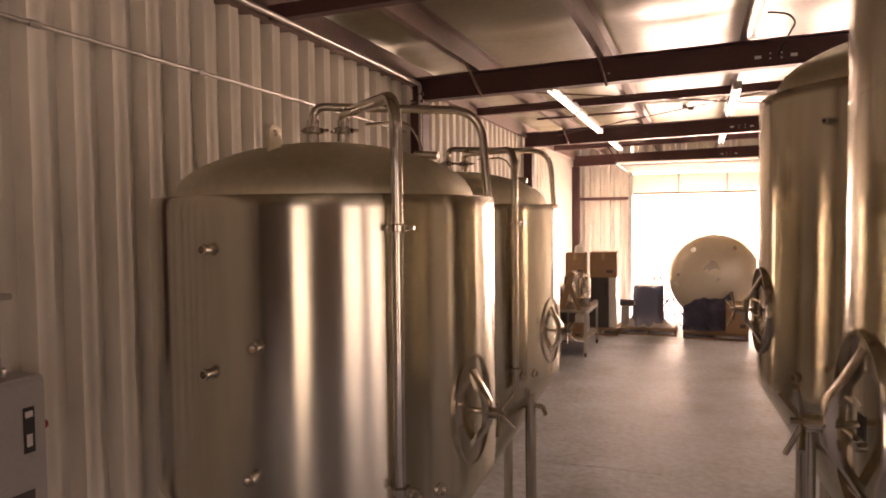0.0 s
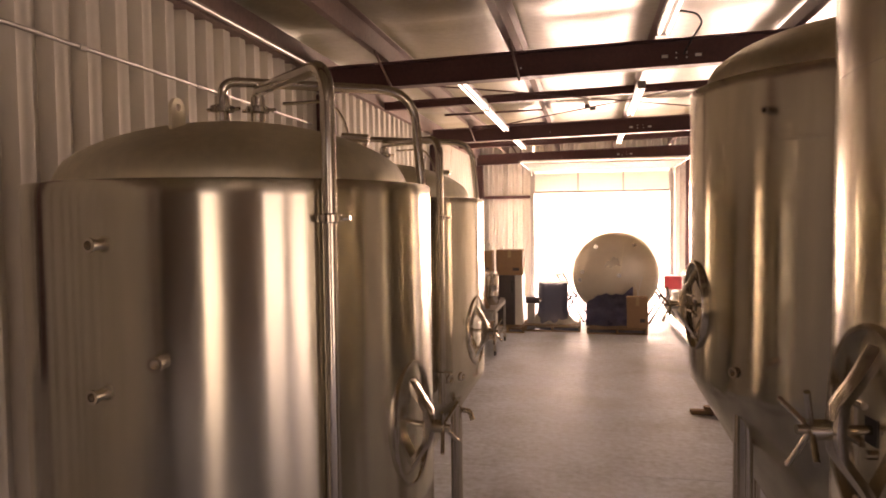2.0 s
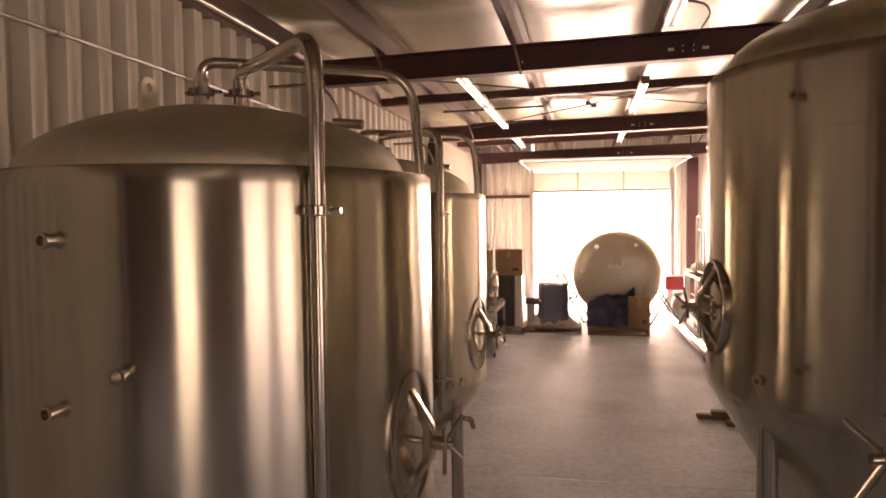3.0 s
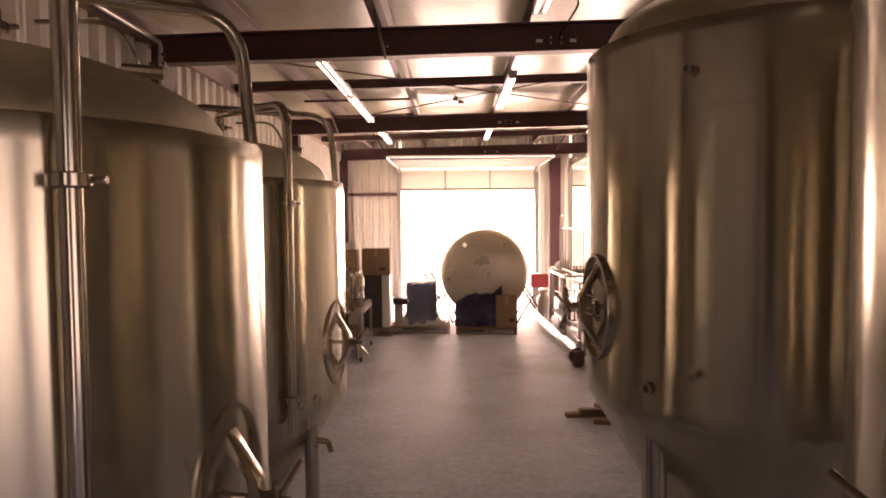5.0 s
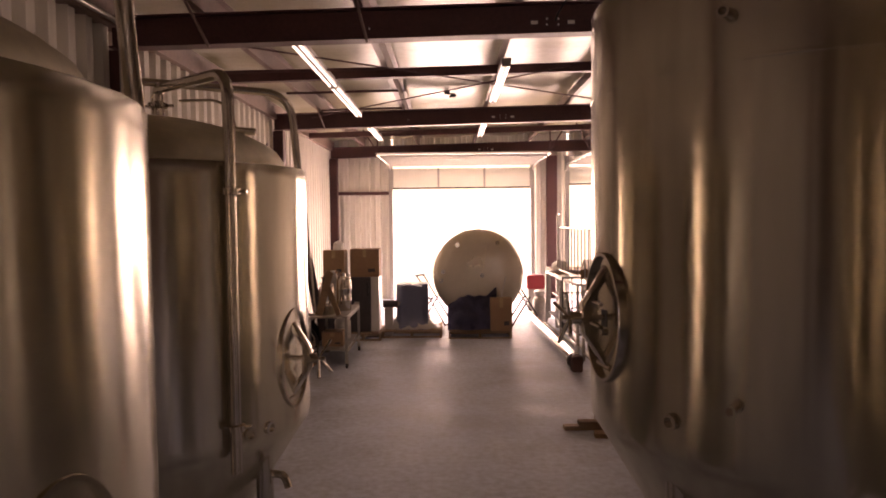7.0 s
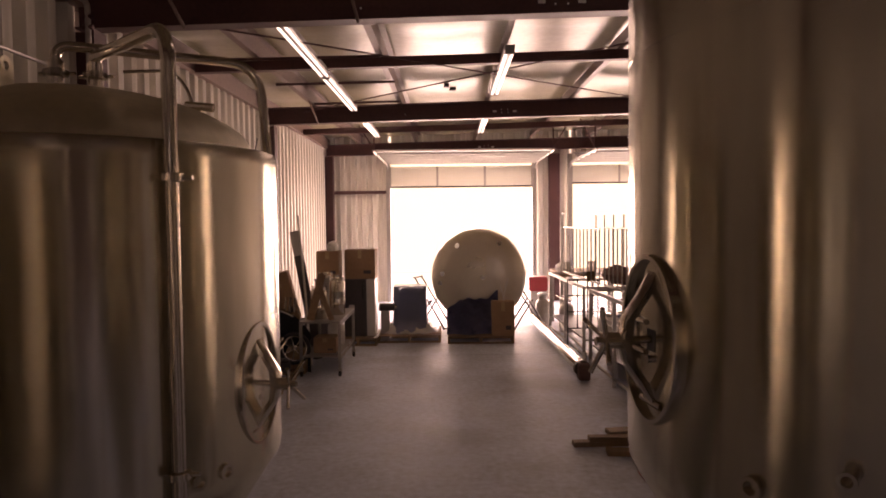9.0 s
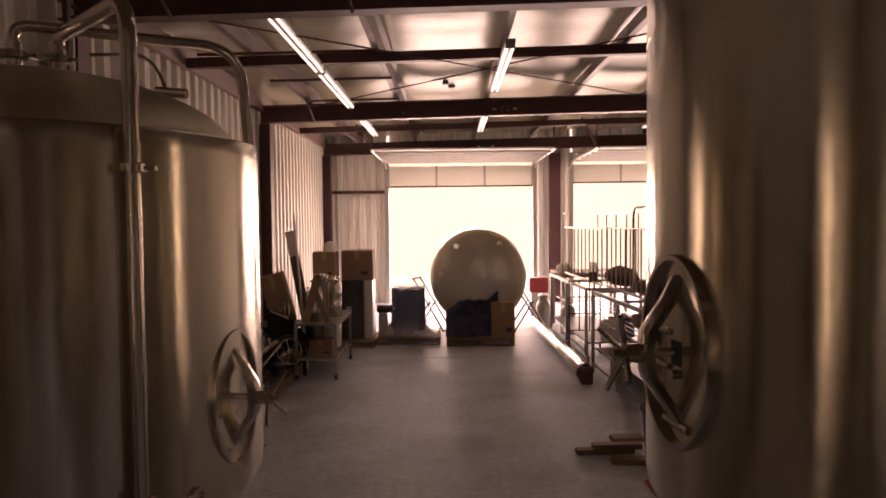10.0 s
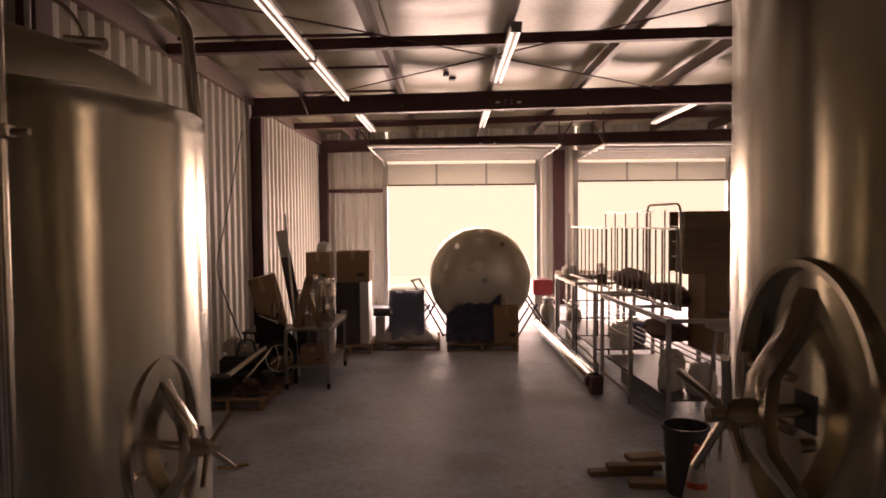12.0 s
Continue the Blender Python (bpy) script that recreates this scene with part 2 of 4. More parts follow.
def ribbed(bm, length, z0, z1, period=0.267, depth=0.085, start=0.0):
    """A ribbed steel sheet along +x from 0, ribs towards -y, closed by a flat back."""
    prof = []
    n = int(length / period) + 1
    for i in range(n):
        b = i * period + start
        for dx, dy in ((0, 0), (0.096, 0), (0.118, -depth), (0.122, -depth - 0.010), (0.132, -depth - 0.010), (0.136, -depth), (0.182, -depth), (0.188, -depth - 0.004), (0.236, -depth - 0.004), (0.247, -depth + 0.01)):
            if 0 <= b + dx <= length:
                prof.append((b + dx, dy))
    prof = [(0, prof[0][1])] + prof + [(length, prof[-1][1])]
    pts = prof + [(length, 0.05), (0, 0.05)]
    lo = [bm.verts.new((x, y, z0)) for x, y in pts]
    hi = [bm.verts.new((x, y, z1)) for x, y in pts]
    k = len(pts)
    for i in range(k):
        if (pts[i] != pts[(i + 1) % k]):
            bm.faces.new((lo[i], lo[(i + 1) % k], hi[(i + 1) % k], hi[i]))
    bm.faces.new(lo[::-1])
    bm.faces.new(hi)
    return bm


def wall_piece(bm, at, length, z0, z1, start=0.0):
    tmp = ribbed(bmesh.new(), length, z0, z1, start=start)
    bmesh.ops.transform(tmp, matrix=at, verts=tmp.verts)
    me = bpy.data.meshes.new("tmp")
    tmp.to_mesh(me)
    tmp.free()
    bm.from_mesh(me)
    bpy.data.meshes.remove(me)


TOP = 4.5
bm = bmesh.new()
wall_piece(bm, pose(WEST, SOUTH, 0, 0, 0, 90), NORTH - SOUTH, 0, EAVE + 0.1)
setting("wall_west", bm, PANEL, "cream painted ribbed steel wall with deep vertical ribs")
bm = bmesh.new()
wall_piece(bm, pose(EAST, NORTH, 0, 0, 0, -90), NORTH + 1.3, 0, TOP)
wall_piece(bm, pose(EAST, -1.3, 0, 0, 0, -90), 2.4, 2.9, TOP)
wall_piece(bm, pose(EAST, -3.7, 0, 0, 0, -90), -3.7 - SOUTH, 0, TOP)
setting("wall_east", bm, PANEL, "cream painted ribbed steel wall with an open doorway")
# north wall with two door openings
D1, D2, DTOP = (-3.45, 0.0), (1.0, 4.45), 3.3
bm = bmesh.new()
wall_piece(bm, pose(WEST, NORTH, 0), D1[0] - WEST - 0.05, 0, 2.72)
wall_piece(bm, pose(WEST, NORTH - 0.02, 0), D1[0] - WEST - 0.05, 2.7205, TOP)
wall_piece(bm, pose(D1[0], NORTH, 0), D1[1] - D1[0], DTOP + 0.08, TOP)
wall_piece(bm, pose(D1[1] + 0.05, NORTH, 0), D2[0] - D1[1] - 0.1, 0, TOP)
wall_piece(bm, pose(D2[0], NORTH, 0), D2[1] - D2[0], DTOP + 0.08, TOP)
wall_piece(bm, pose(D2[1] + 0.05, NORTH, 0), EAST - D2[1] - 0.05, 0, TOP)
setting("wall_north", bm, PANEL, "cream ribbed steel end wall with two open dock doors")
# unseen south wall with the openings behind the camera, dark to cut bounced light
bm = bmesh.new()
wall_piece(bm, pose(3.4, SOUTH, 0, 0, 0, 180), 4.25, 0, TOP)
wall_piece(bm, pose(-1.95, SOUTH, 0, 0, 0, 180), -1.95 - WEST, 0, TOP)
wall_piece(bm, pose(-0.85, SOUTH, 0, 0, 0, 180), 1.1, 3.35, TOP)
wall_piece(bm, pose(EAST, SOUTH, 0, 0, 0, 180), EAST - 6.0, 0, TOP)
wall_piece(bm, pose(6.0, SOUTH, 0, 0, 0, 180), 2.6, 3.35, TOP)
setting("wall_south", bm, DARK_WALL, "unseen dark brown closing wall with two open doorways")

bm = box(bmesh.new(), WEST + 0.01, D1[0] - 0.12, NORTH - 0.17, NORTH - 0.11, 2.66, 2.74)
setting("girt", bm, OXIDE, "dark steel girt across the end wall")

# steel frames: columns and rafters


def ibeam(bm, length, h, w, m):
    """An I section along +x from 0, in one piece."""
    a, k, f = w / 2, 0.007, 0.014
    prof = [(-a, 0), (a, 0), (a, f), (k, f), (k, h - f), (a, h - f), (a, h), (-a, h), (-a, h - f), (-k, h - f), (-k, f), (-a, f)]
    ends = [[bm.verts.new(m @ Vector((x, y, z))) for y, z in prof] for x in (0, length)]
    for i in range(12):
        j = (i + 1) % 12
        bm.faces.new((ends[0][i], ends[0][j], ends[1][j], ends[1][i]))
    bm.faces.new(ends[0][::-1])
    bm.faces.new(ends[1])


tilt = -math.degrees(math.atan(SLOPE))
for y in FRAMES:
    bm = bmesh.new()
    ibeam(bm, EAST - WEST - 0.3, 0.27, 0.16, pose(WEST + 0.12, y, 3.57, 0, tilt, 0))
    ob = setting("rafter", bm, OXIDE, "dark red-oxide steel rafter with bolt holes")
    # uncut web: white plates imitate the brightness through its oblong holes
    for x in (-1.28, -0.96):
        b2 = bmesh.new()
        box(b2, x - 0.03, x + 0.03, y - 0.0135, y - 0.0075, 3.74, 3.77)
        part("slot", b2, DOORW, ob, "white plate in place of light through an oblong web hole")
    for x, z in ((-1.17, 3.785), (-1.07, 3.785), (-1.17, 3.735), (-1.07, 3.735), (-2.72, 3.72)):
        part("bolt", rod(bmesh.new(), (x, y - 0.016, z), (x, y - 0.0075, z), 0.008, 8), DOORW, ob, "bright bolt end in the web")
    bm = bmesh.new()
    h = 3.563
    ibeam(bm, h - 0.012, 0.28, 0.20, Matrix.Translation((WEST + 0.282, y, 0.012)) @ pose(0, 0, 0, 0, -90, 0))
    box(bm, WEST + 0.002, WEST + 0.33, y - 0.14, y + 0.14, 0.0, 0.012)
    setting("column", bm, OXIDE, "dark red-oxide steel wall column on a base plate")

# door columns at the jambs
for x in (D1[0] - 0.06, D1[1] + 0.06, 0.55, D2[0] - 0.06, D2[1] + 0.06):
    w = 0.05 if x != 0.55 else 0.13
    bm = box(bmesh.new(), x - w, x + w, NORTH - 0.22, NORTH - 0.06, 0, 3.6)
    setting("trim", bm, OXIDE if x == 0.55 else GALV, "steel post beside the dock door")

# purlins
for x in (-4.15, -2.77, -1.38, -0.03, 1.33, 2.7, 4.05, 5.4):
    bm = bmesh.new()
    z = roof_z(x) - 0.21
    box(bm, x - 0.003, x + 0.003, SOUTH, NORTH - 0.06, z, z + 0.2)
    box(bm, x - 0.07, x - 0.003, SOUTH, NORTH - 0.06, z, z + 0.006)
    box(bm, x + 0.003, x + 0.07, SOUTH, NORTH - 0.06, z + 0.193, z + 0.199)
    setting("purlin", bm, PURLIN, "primed steel roof purlin")
bm = box(bmesh.new(), WEST + 0.01, WEST + 0.16, SOUTH, NORTH - 0.06, EAVE - 0.16, EAVE + 0.08)
setting("eave_strut", bm, PURLIN, "steel eave strut along the wall top")
for y in (5.7, 11.0, 16.8):
    bm = bmesh.new()
    box(bm, 0, EAST - WEST - 0.3, -0.05, 0.05, 0.0, 0.11, pose(WEST + 0.17, y, 3.74, 0, tilt, 0))
    setting("bridging_beam", bm, OXIDE, "dark steel bridging beam under the purlins")

# insulation blanket, sagging between purlins
bm = bmesh.new()
xs = np.linspace(WEST - 0.05, EAST + 0.05, 110)
ys = np.linspace(SOUTH - 0.05, NORTH + 0.05, 160)
grid = []
for y in ys:
    row = []
    fy = ((y - SOUTH) / 1.37) % 1.0
    for x in xs:
        fx = ((x + 0.03) / 1.365) % 1.0
        sag = 0.075 * (math.sin(math.pi * fx) ** 0.6) * (0.55 + 0.45 * math.sin(math.pi * fy) ** 0.5)
        wob = 0.018 * noise.noise(Vector((x * 1.5, y * 1.1, 0.3)))
        row.append(bm.verts.new((x, y, roof_z(x) + 0.06 - sag + wob)))
    grid.append(row)
for r0, r1 in zip(grid, grid[1:]):
    for i in range(len(xs) - 1):
        bm.faces.new((r0[i], r1[i], r1[i + 1], r0[i + 1]))
setting("ceiling", bm, FOIL, "cream vinyl-faced insulation sagging between the purlins")
bm = bmesh.new()
box(bm, WEST - 0.2, EAST + 0.2, SOUTH - 0.2, NORTH + 0.2, 4.45, 4.55)
setting("roof", bm, GALV, "steel roof sheet")

# cross bracing cables and ceiling conduits
for a, b in (((-4.3, 8.9, 3.72), (1.2, 13.9, 3.86)), ((1.2, 8.9, 3.84), (-4.3, 13.9, 3.74)), ((1.2, 8.4, 3.84), (-1.0, 3.3, 3.8))):
    solid("brace_rod", rod(bmesh.new(), a, b, 0.009, 8), OXIDE, "thin dark steel cross-bracing rod under the roof", "rod", group="roof bracing")
for y, x0, x1 in ((10.4, -4.6, -2.75), (11.75, -4.2, -2.7), (13.2, -4.0, -2.75), (16.0, -4.0, -2.9)):
    solid("conduit", rod(bmesh.new(), (x0, y, 3.75), (x1, y, 3.77), 0.016, 8), OXIDE, "dark conduit hung under the purlins", "conduit", group="roof conduits")
for x, y in ((-4.15, 8.3), (-2.77, 8.2), (-4.15, 13.8)):
    solid("brace_strut", rod(bmesh.new(), (x, y - 0.25, 3.86), (x + 0.05, y + 0.2, 3.56), 0.014, 8), PURLIN, "short diagonal flange brace at a rafter", "brace", group="flange braces")

# torn facing and a drooping cable under the roof
for x, y, w, d in ((-1.96, 14.05, 0.055, 0.05), (-2.05, 13.75, 0.04, 0.035), (0.66, 12.1, 0.12, 0.06), (0.84, 11.95, 0.05, 0.05), (1.0, 11.75, 0.07, 0.06)):
    bm = bmesh.new()
    n = 14
    edge = [(1 + 0.35 * noise.noise(Vector((x * 9 + math.cos(a), math.sin(a) * 1.4, y)))) for a in np.linspace(0, 2 * math.pi, n, endpoint=False)]
    lo = [bm.verts.new((w * e * math.cos(2 * math.pi * k / n), d * e * math.sin(2 * math.pi * k / n), 0.012 * math.sin(k * 2.1))) for k, e in enumerate(edge)]
    hi = [bm.verts.new((v.co.x * 0.9, v.co.y * 0.9, 0.07)) for v in lo]
    bm.faces.new(lo[::-1])
    bm.faces.new(hi)
    for k in range(n):
        bm.faces.new((lo[k], lo[(k + 1) % n], hi[(k + 1) % n], hi[k]))
    solid("torn_flap", bm, CABINET, "dark torn flap hanging from the roof insulation", "insulation", pose(x, y, roof_z(x) - 0.045), group="torn insulation")
solid("cable", pipe(bmesh.new(), [(-1.36, 7.5, 3.86), (-1.28, 7.62, 3.93), (-1.10, 7.75, 3.93), (-1.02, 7.95, 3.90), (-1.09, 8.5, 3.80), (-1.10, 8.56, 3.76)], 0.009, 8, 0.08), BLACK, "black cable drooping from the strip light to the rafter", "cable")

# fluorescent strips


def strip_light(x, y0, y1, z):
    t = thing("fluorescent_light", pose(x, (y0 + y1) / 2, z), "two-tube fluorescent strip light under the roof, lit", "ceiling light", "roof strip lights")
    L = (y1 - y0) / 2
    bm = bmesh.new()
    box(bm, -0.055, 0.055, -L, L, 0.0, 0.05)
    box(bm, -0.02, 0.02, -L, L, -0.03, 0.0)
    for k in (-L, L - 0.02):
        box(bm, -0.05, 0.05, k, k + 0.02, -0.05, 0.0)
    part("housing", bm, GREYBOX, t)
    for k in (-0.034, 0.034):
        part("tube", rod(bmesh.new(), (k, -L + 0.02, -0.03), (k, L - 0.02, -0.03), 0.0125, 10), TUBE, t, "glowing glass tube")
    for k in (-L * 0.7, L * 0.7):
        part("hanger", rod(bmesh.new(), (0, k, 0.05), (0, k, roof_z(x) - 0.19 - z), 0.004, 6), GALV, t)


strip_light(-3.47, 8.72, 11.09, 3.74)
strip_light(-3.47, 11.16, 13.55, 3.74)
strip_light(-1.38, 10.3, 12.7, 3.80)
strip_light(-1.38, 5.35, 7.75, 3.80)
# the next two are unseen, added over the south end to brighten the tanks
strip_light(-1.38, -1.8, 0.6, 3.80)
strip_light(2.7, -1.8, 0.6, 3.84)
strip_light(2.7, 5.35, 7.75, 3.84)
strip_light(-3.47, 14.6, 17.0, 3.74)
strip_light(-1.38, 14.6, 17.0, 3.80)
strip_light(1.9, 14.6, 17.0, 3.84)

# ---- dock doors ----


def dock_door(name, x0, x1, bottom):
    t = thing(name, pose((x0 + x1) / 2, NORTH - 0.12, 0), "white sectional dock door rolled up on overhead tracks, open", "door", kind="structure")
    w = (x1 - x0) / 2 + 0.04
    # hanging section
    bm = bmesh.new()
    h = DTOP + 0.02 - bottom
    box(bm, -w, w, -0.02, 0.02, bottom, bottom + h)
    part("door_section", bm, SHEET, t)
    for i in range(3):
        a, b = -w + i * 2 * w / 3, -w + (i + 1) * 2 * w / 3
        part("door_panel", rbox(a + 0.05, b - 0.05, -0.03, -0.021, bottom + 0.05, bottom + h * 0.48, 0.003), SHEET, t)
        part("door_panel", rbox(a + 0.05, b - 0.05, -0.03, -0.021, bottom + h * 0.54, bottom + h - 0.04, 0.003), SHEET, t)
    for i in range(5):
        z = bottom + h * (i + 0.5) / 5
        part("rib", rbox(-w + 0.03, w - 0.03, -0.0345, -0.0305, z - 0.006, z + 0.006, 0.001), DOORW, t)
    for i in range(4):
        a = -w + 0.02 + i * (2 * w - 0.04) / 3
        part("stile", rbox(a - 0.025, a + 0.025, -0.05, -0.032, bottom, bottom + h, 0.004), GALV, t)
    part("bottom_seal", rbox(-w, w, -0.03, 0.03, bottom - 0.04, bottom, 0.01), RUBBER, t)
    # sections lying overhead, seen edge on from below
    for k in range(5):
        y = -0.35 - k * 0.56
        part("overhead_section", rbox(-w, w, y - 0.53, y, DTOP + 0.09, DTOP + 0.13, 0.006), DOORW, t)
        part("strut", rbox(-w, w, y - 0.30, y - 0.25, DTOP + 0.04, DTOP + 0.09, 0.004), GALV, t)
    for s in (-1, 1):
        x = s * (w + 0.04)
        bm = pipe(bmesh.new(), [(x, 0, 0.02), (x, 0, DTOP - 0.2), (x, -0.1, DTOP), (x, -0.35, DTOP + 0.08), (x, -3.2, DTOP + 0.1)], 0.028, 8, 0.12)
        part("track", bm, GALV, t, "galvanised roller track")
        part("track_hanger", rod(bmesh.new(), (x, -3.0, DTOP + 0.1), (x, -3.0, roof_z((x0 + x1) / 2) - 0.2), 0.016, 6), OXIDE, t)
        part("track_hanger", rod(bmesh.new(), (x, -3.0, DTOP + 0.15), (x + 0.3 * s, -3.0, roof_z((x0 + x1) / 2) - 0.2), 0.014, 6), OXIDE, t)
    part("torsion_shaft", rod(bmesh.new(), (-w, -0.06, DTOP + 0.30), (w, -0.06, DTOP + 0.30), 0.018, 8), GALV, t)
    return t


dock_door("door_1", *D1, 2.84)
dock_door("door_2", *D2, 2.90)

# glowing plane close outside, in place of the bright distance beyond the yard
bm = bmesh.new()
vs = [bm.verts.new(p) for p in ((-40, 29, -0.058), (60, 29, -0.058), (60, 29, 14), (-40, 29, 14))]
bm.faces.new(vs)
setting("backdrop", bm, BACKDROP_GLOW, "glowing plane in place of the bright daylight beyond the yard")

# ---- fermenters ----


def ellipse_ring(bm, a0, b0, a1, b1, w0, w1, m, seg=48):
    """An oval collar: outer half axes a0, b0, inner a1, b1, from w0 to w1 outward."""
    prof = [(1, w0, 0), (1, w1 - 0.008, 0), (0.985, w1, 0), (1, w1, 1), (1, w0, 1)]
    rings = []
    for k, w, inner in prof:
        a, b = (a1, b1) if inner else (a0, b0)
        rings.append([bm.verts.new(m @ Vector((w, a * k * math.cos(2 * math.pi * i / seg), b * k * math.sin(2 * math.pi * i / seg)))) for i in range(seg)])
    for p, q in zip(rings, rings[1:] + rings[:1]):
        for i in range(seg):
            bm.faces.new((p[i], p[(i + 1) % seg], q[(i + 1) % seg], q[i]))
    return bm


def manway(tank, R, angle, z, star=0.0, b=0.20, slim=0.78):
    """A deep oval collar with a lid sunk in it, held by a bowed yoke and a star screw."""
    m = pose(0, 0, 0, 0, 0, angle) @ pose(R, 0, z)
    a = b * slim
    g = part("manway", ellipse_ring(bmesh.new(), a, b, a - 0.013, b - 0.013, -0.12, 0.014, m), POLISH, tank, "deep oval polished manway collar")
    flat = m @ pose(0.0, 0, 0, 0, 90, 0)
    bm = lathe(bmesh.new(), [(1.0, -0.09), (1.0, -0.062), (0.95, -0.050), (0.88, -0.058), (0.5, -0.046), (0.0, -0.036)], 48, flat @ Matrix.Diagonal((b - 0.026, a - 0.026, 1, 1)))
    part("lid", bm, LID, g, "dull grey dished oval lid sunk in the collar")
    bm = ellipse_ring(bmesh.new(), a - 0.0135, b - 0.0135, a - 0.0255, b - 0.0255, -0.085, -0.052, m)
    part("gasket", bm, RUBBER, g, "black rubber gasket round the lid")
    h = 0.024
    rows = []
    bm = bmesh.new()
    for w, v in ((-0.002, b - 0.04), (0.038, b * 0.5), (0.078, 0.05), (0.084, 0.0), (0.078, -0.05), (0.038, -b * 0.5), (-0.002, -b + 0.04)):
        rows.append([bm.verts.new(m @ Vector(p)) for p in ((w - 0.005, -h, v), (w, -h + 0.006, v), (w, h - 0.006, v), (w - 0.005, h, v), (w - 0.024, h, v), (w - 0.024, -h, v))])
    for p, q in zip(rows, rows[1:]):
        for i in range(6):
            bm.faces.new((p[i], p[(i + 1) % 6], q[(i + 1) % 6], q[i]))
    bm.faces.new(rows[0])
    bm.faces.new(rows[-1][::-1])
    part("yoke", bm, POLISH, g, "bowed steel yoke bar")
    bm = rod(bmesh.new(), m @ Vector((-0.045, 0, 0)), m @ Vector((0.145, 0, 0)), 0.010, 14)
    rod(bm, m @ Vector((0.084, 0, 0)), m @ Vector((0.122, 0, 0)), 0.021, 14)
    part("screw", bm, POLISH, g, "threaded clamp screw")
    part("screw_pad", rbox(-0.032, 0.038, -0.03, 0.03, -0.04, 0.012, 0.008, m @ pose(-0.01, 0, 0, 0, 90, 0)), BLACK, g)
    part("pad_bolt", rod(bmesh.new(), m @ Vector((-0.03, 0.0, -0.05)), m @ Vector((0.012, 0.0, -0.05)), 0.010, 10), POLISH, g)
    for k in range(4):
        q = m @ pose(0.118, 0, 0, 45 + star + 90 * k, 0, 0)
        part("handle_bar", rod(bmesh.new(), q @ Vector((0, 0, 0.008)), q @ Vector((0.025, 0, 0.095)), 0.0065, 10), POLISH, g)
    for v in (-b * 0.18, b * 0.18):
        part("hinge_pin", rod(bmesh.new(), m @ Vector((0.0, -a + 0.016, v)), m @ Vector((0.0, -0.03, v)), 0.008, 10), POLISH, g)
    part("hinge_bar", rod(bmesh.new(), m @ Vector((0.004, -a + 0.016, -b * 0.36)), m @ Vector((0.004, -a + 0.016, b * 0.26)), 0.010, 10), POLISH, g)
    part("latch_bar", rod(bmesh.new(), m @ Vector((0.0, -0.05, -b * 0.74)), m @ Vector((0.0, 0.06, -b * 0.74)), 0.010, 10), POLISH, g)


def stub(tank, R, angle, z, r=0.0165, length=0.042):
    """A short open ferrule on the jacket."""
    m = pose(0, 0, 0, 0, 0, angle) @ pose(R - 0.01, 0, z, 0, 90, 0)
    bm = lathe(bmesh.new(), [(r, 0), (r, length - 0.012), (r * 1.25, length - 0.010), (r * 1.25, length), (r * 0.78, length), (r * 0.78, 0.02), (0, 0.02)], 20, m)
    part("port", bm, POLISH, tank, "short open steel port")


def clamp(parent, p, r, axis="z"):
    bm = bmesh.new()
    m = Matrix.Translation(p) @ (pose(0, 0, 0) if axis == "z" else pose(0, 0, 0, 0, 90, 0))
    lathe(bm, [(r, -0.014), (r + 0.012, -0.010), (r + 0.012, 0.010), (r, 0.014)], 20, m)
    rod(bm, m @ Vector((-r - 0.035, 0.01, 0)), m @ Vector((r + 0.035, 0.01, 0)), 0.007, 8)
    part("clamp", bm, POLISH, parent, "tri-clamp with wing nut")


def jacket(R, bottom, top, foot, cone_r):
    k = (R - cone_r) / (bottom - foot)
    prof = [(R - 0.075, top - 0.10), (R - 0.012, top - 0.008), (R - 0.004, top), (R, top - 0.006), (R, bottom + 0.02), (R - 0.004, bottom - 0.01)]
    prof += [(R - k * (bottom - z), z) for z in np.linspace(bottom - 0.05, foot, 8)]
    prof += [(cone_r, foot - 0.06), (cone_r + 0.015, foot - 0.065), (cone_r + 0.015, foot - 0.08), (0, foot - 0.08)]
    bm = lathe(bmesh.new(), prof[:4] + [(R, z) for z in np.linspace(top - 0.05, bottom + 0.06, 10)] + prof[4:], 224)
    # the rolled sheet is not quite true: shallow upright waves
    for v in bm.verts:
        r = math.hypot(v.co.x, v.co.y)
        if r > R - 0.02:
            c, q = v.co.x / r, v.co.y / r
            d = 0.0012 * noise.noise(Vector((c * 5, q * 5, v.co.z * 0.3))) + 0.00055 * noise.noise(Vector((c * 16, q * 16, v.co.z * 0.4)))
            v.co.x, v.co.y = (r + d) * c, (r + d) * q
    return bm


def legs(tank, R, bottom, rr=0.035, n=4, turn=45):
    for i in range(n):
        q = radians(turn + 360 / n * i)
        x, y = (R - 0.10) * math.cos(q), (R - 0.10) * math.sin(q)
        leg = part("leg", rod(bmesh.new(), (x, y, 0.05), (x, y, bottom + 0.05), rr, 18), POLISH, tank, "tubular steel leg")
        bm = lathe(bmesh.new(), [(0, 0), (0.06, 0), (0.06, 0.012), (0.02, 0.03), (0.02, 0.08), (0, 0.08)], 18, pose(x, y, 0))
        part("foot", bm, POLISH, leg)


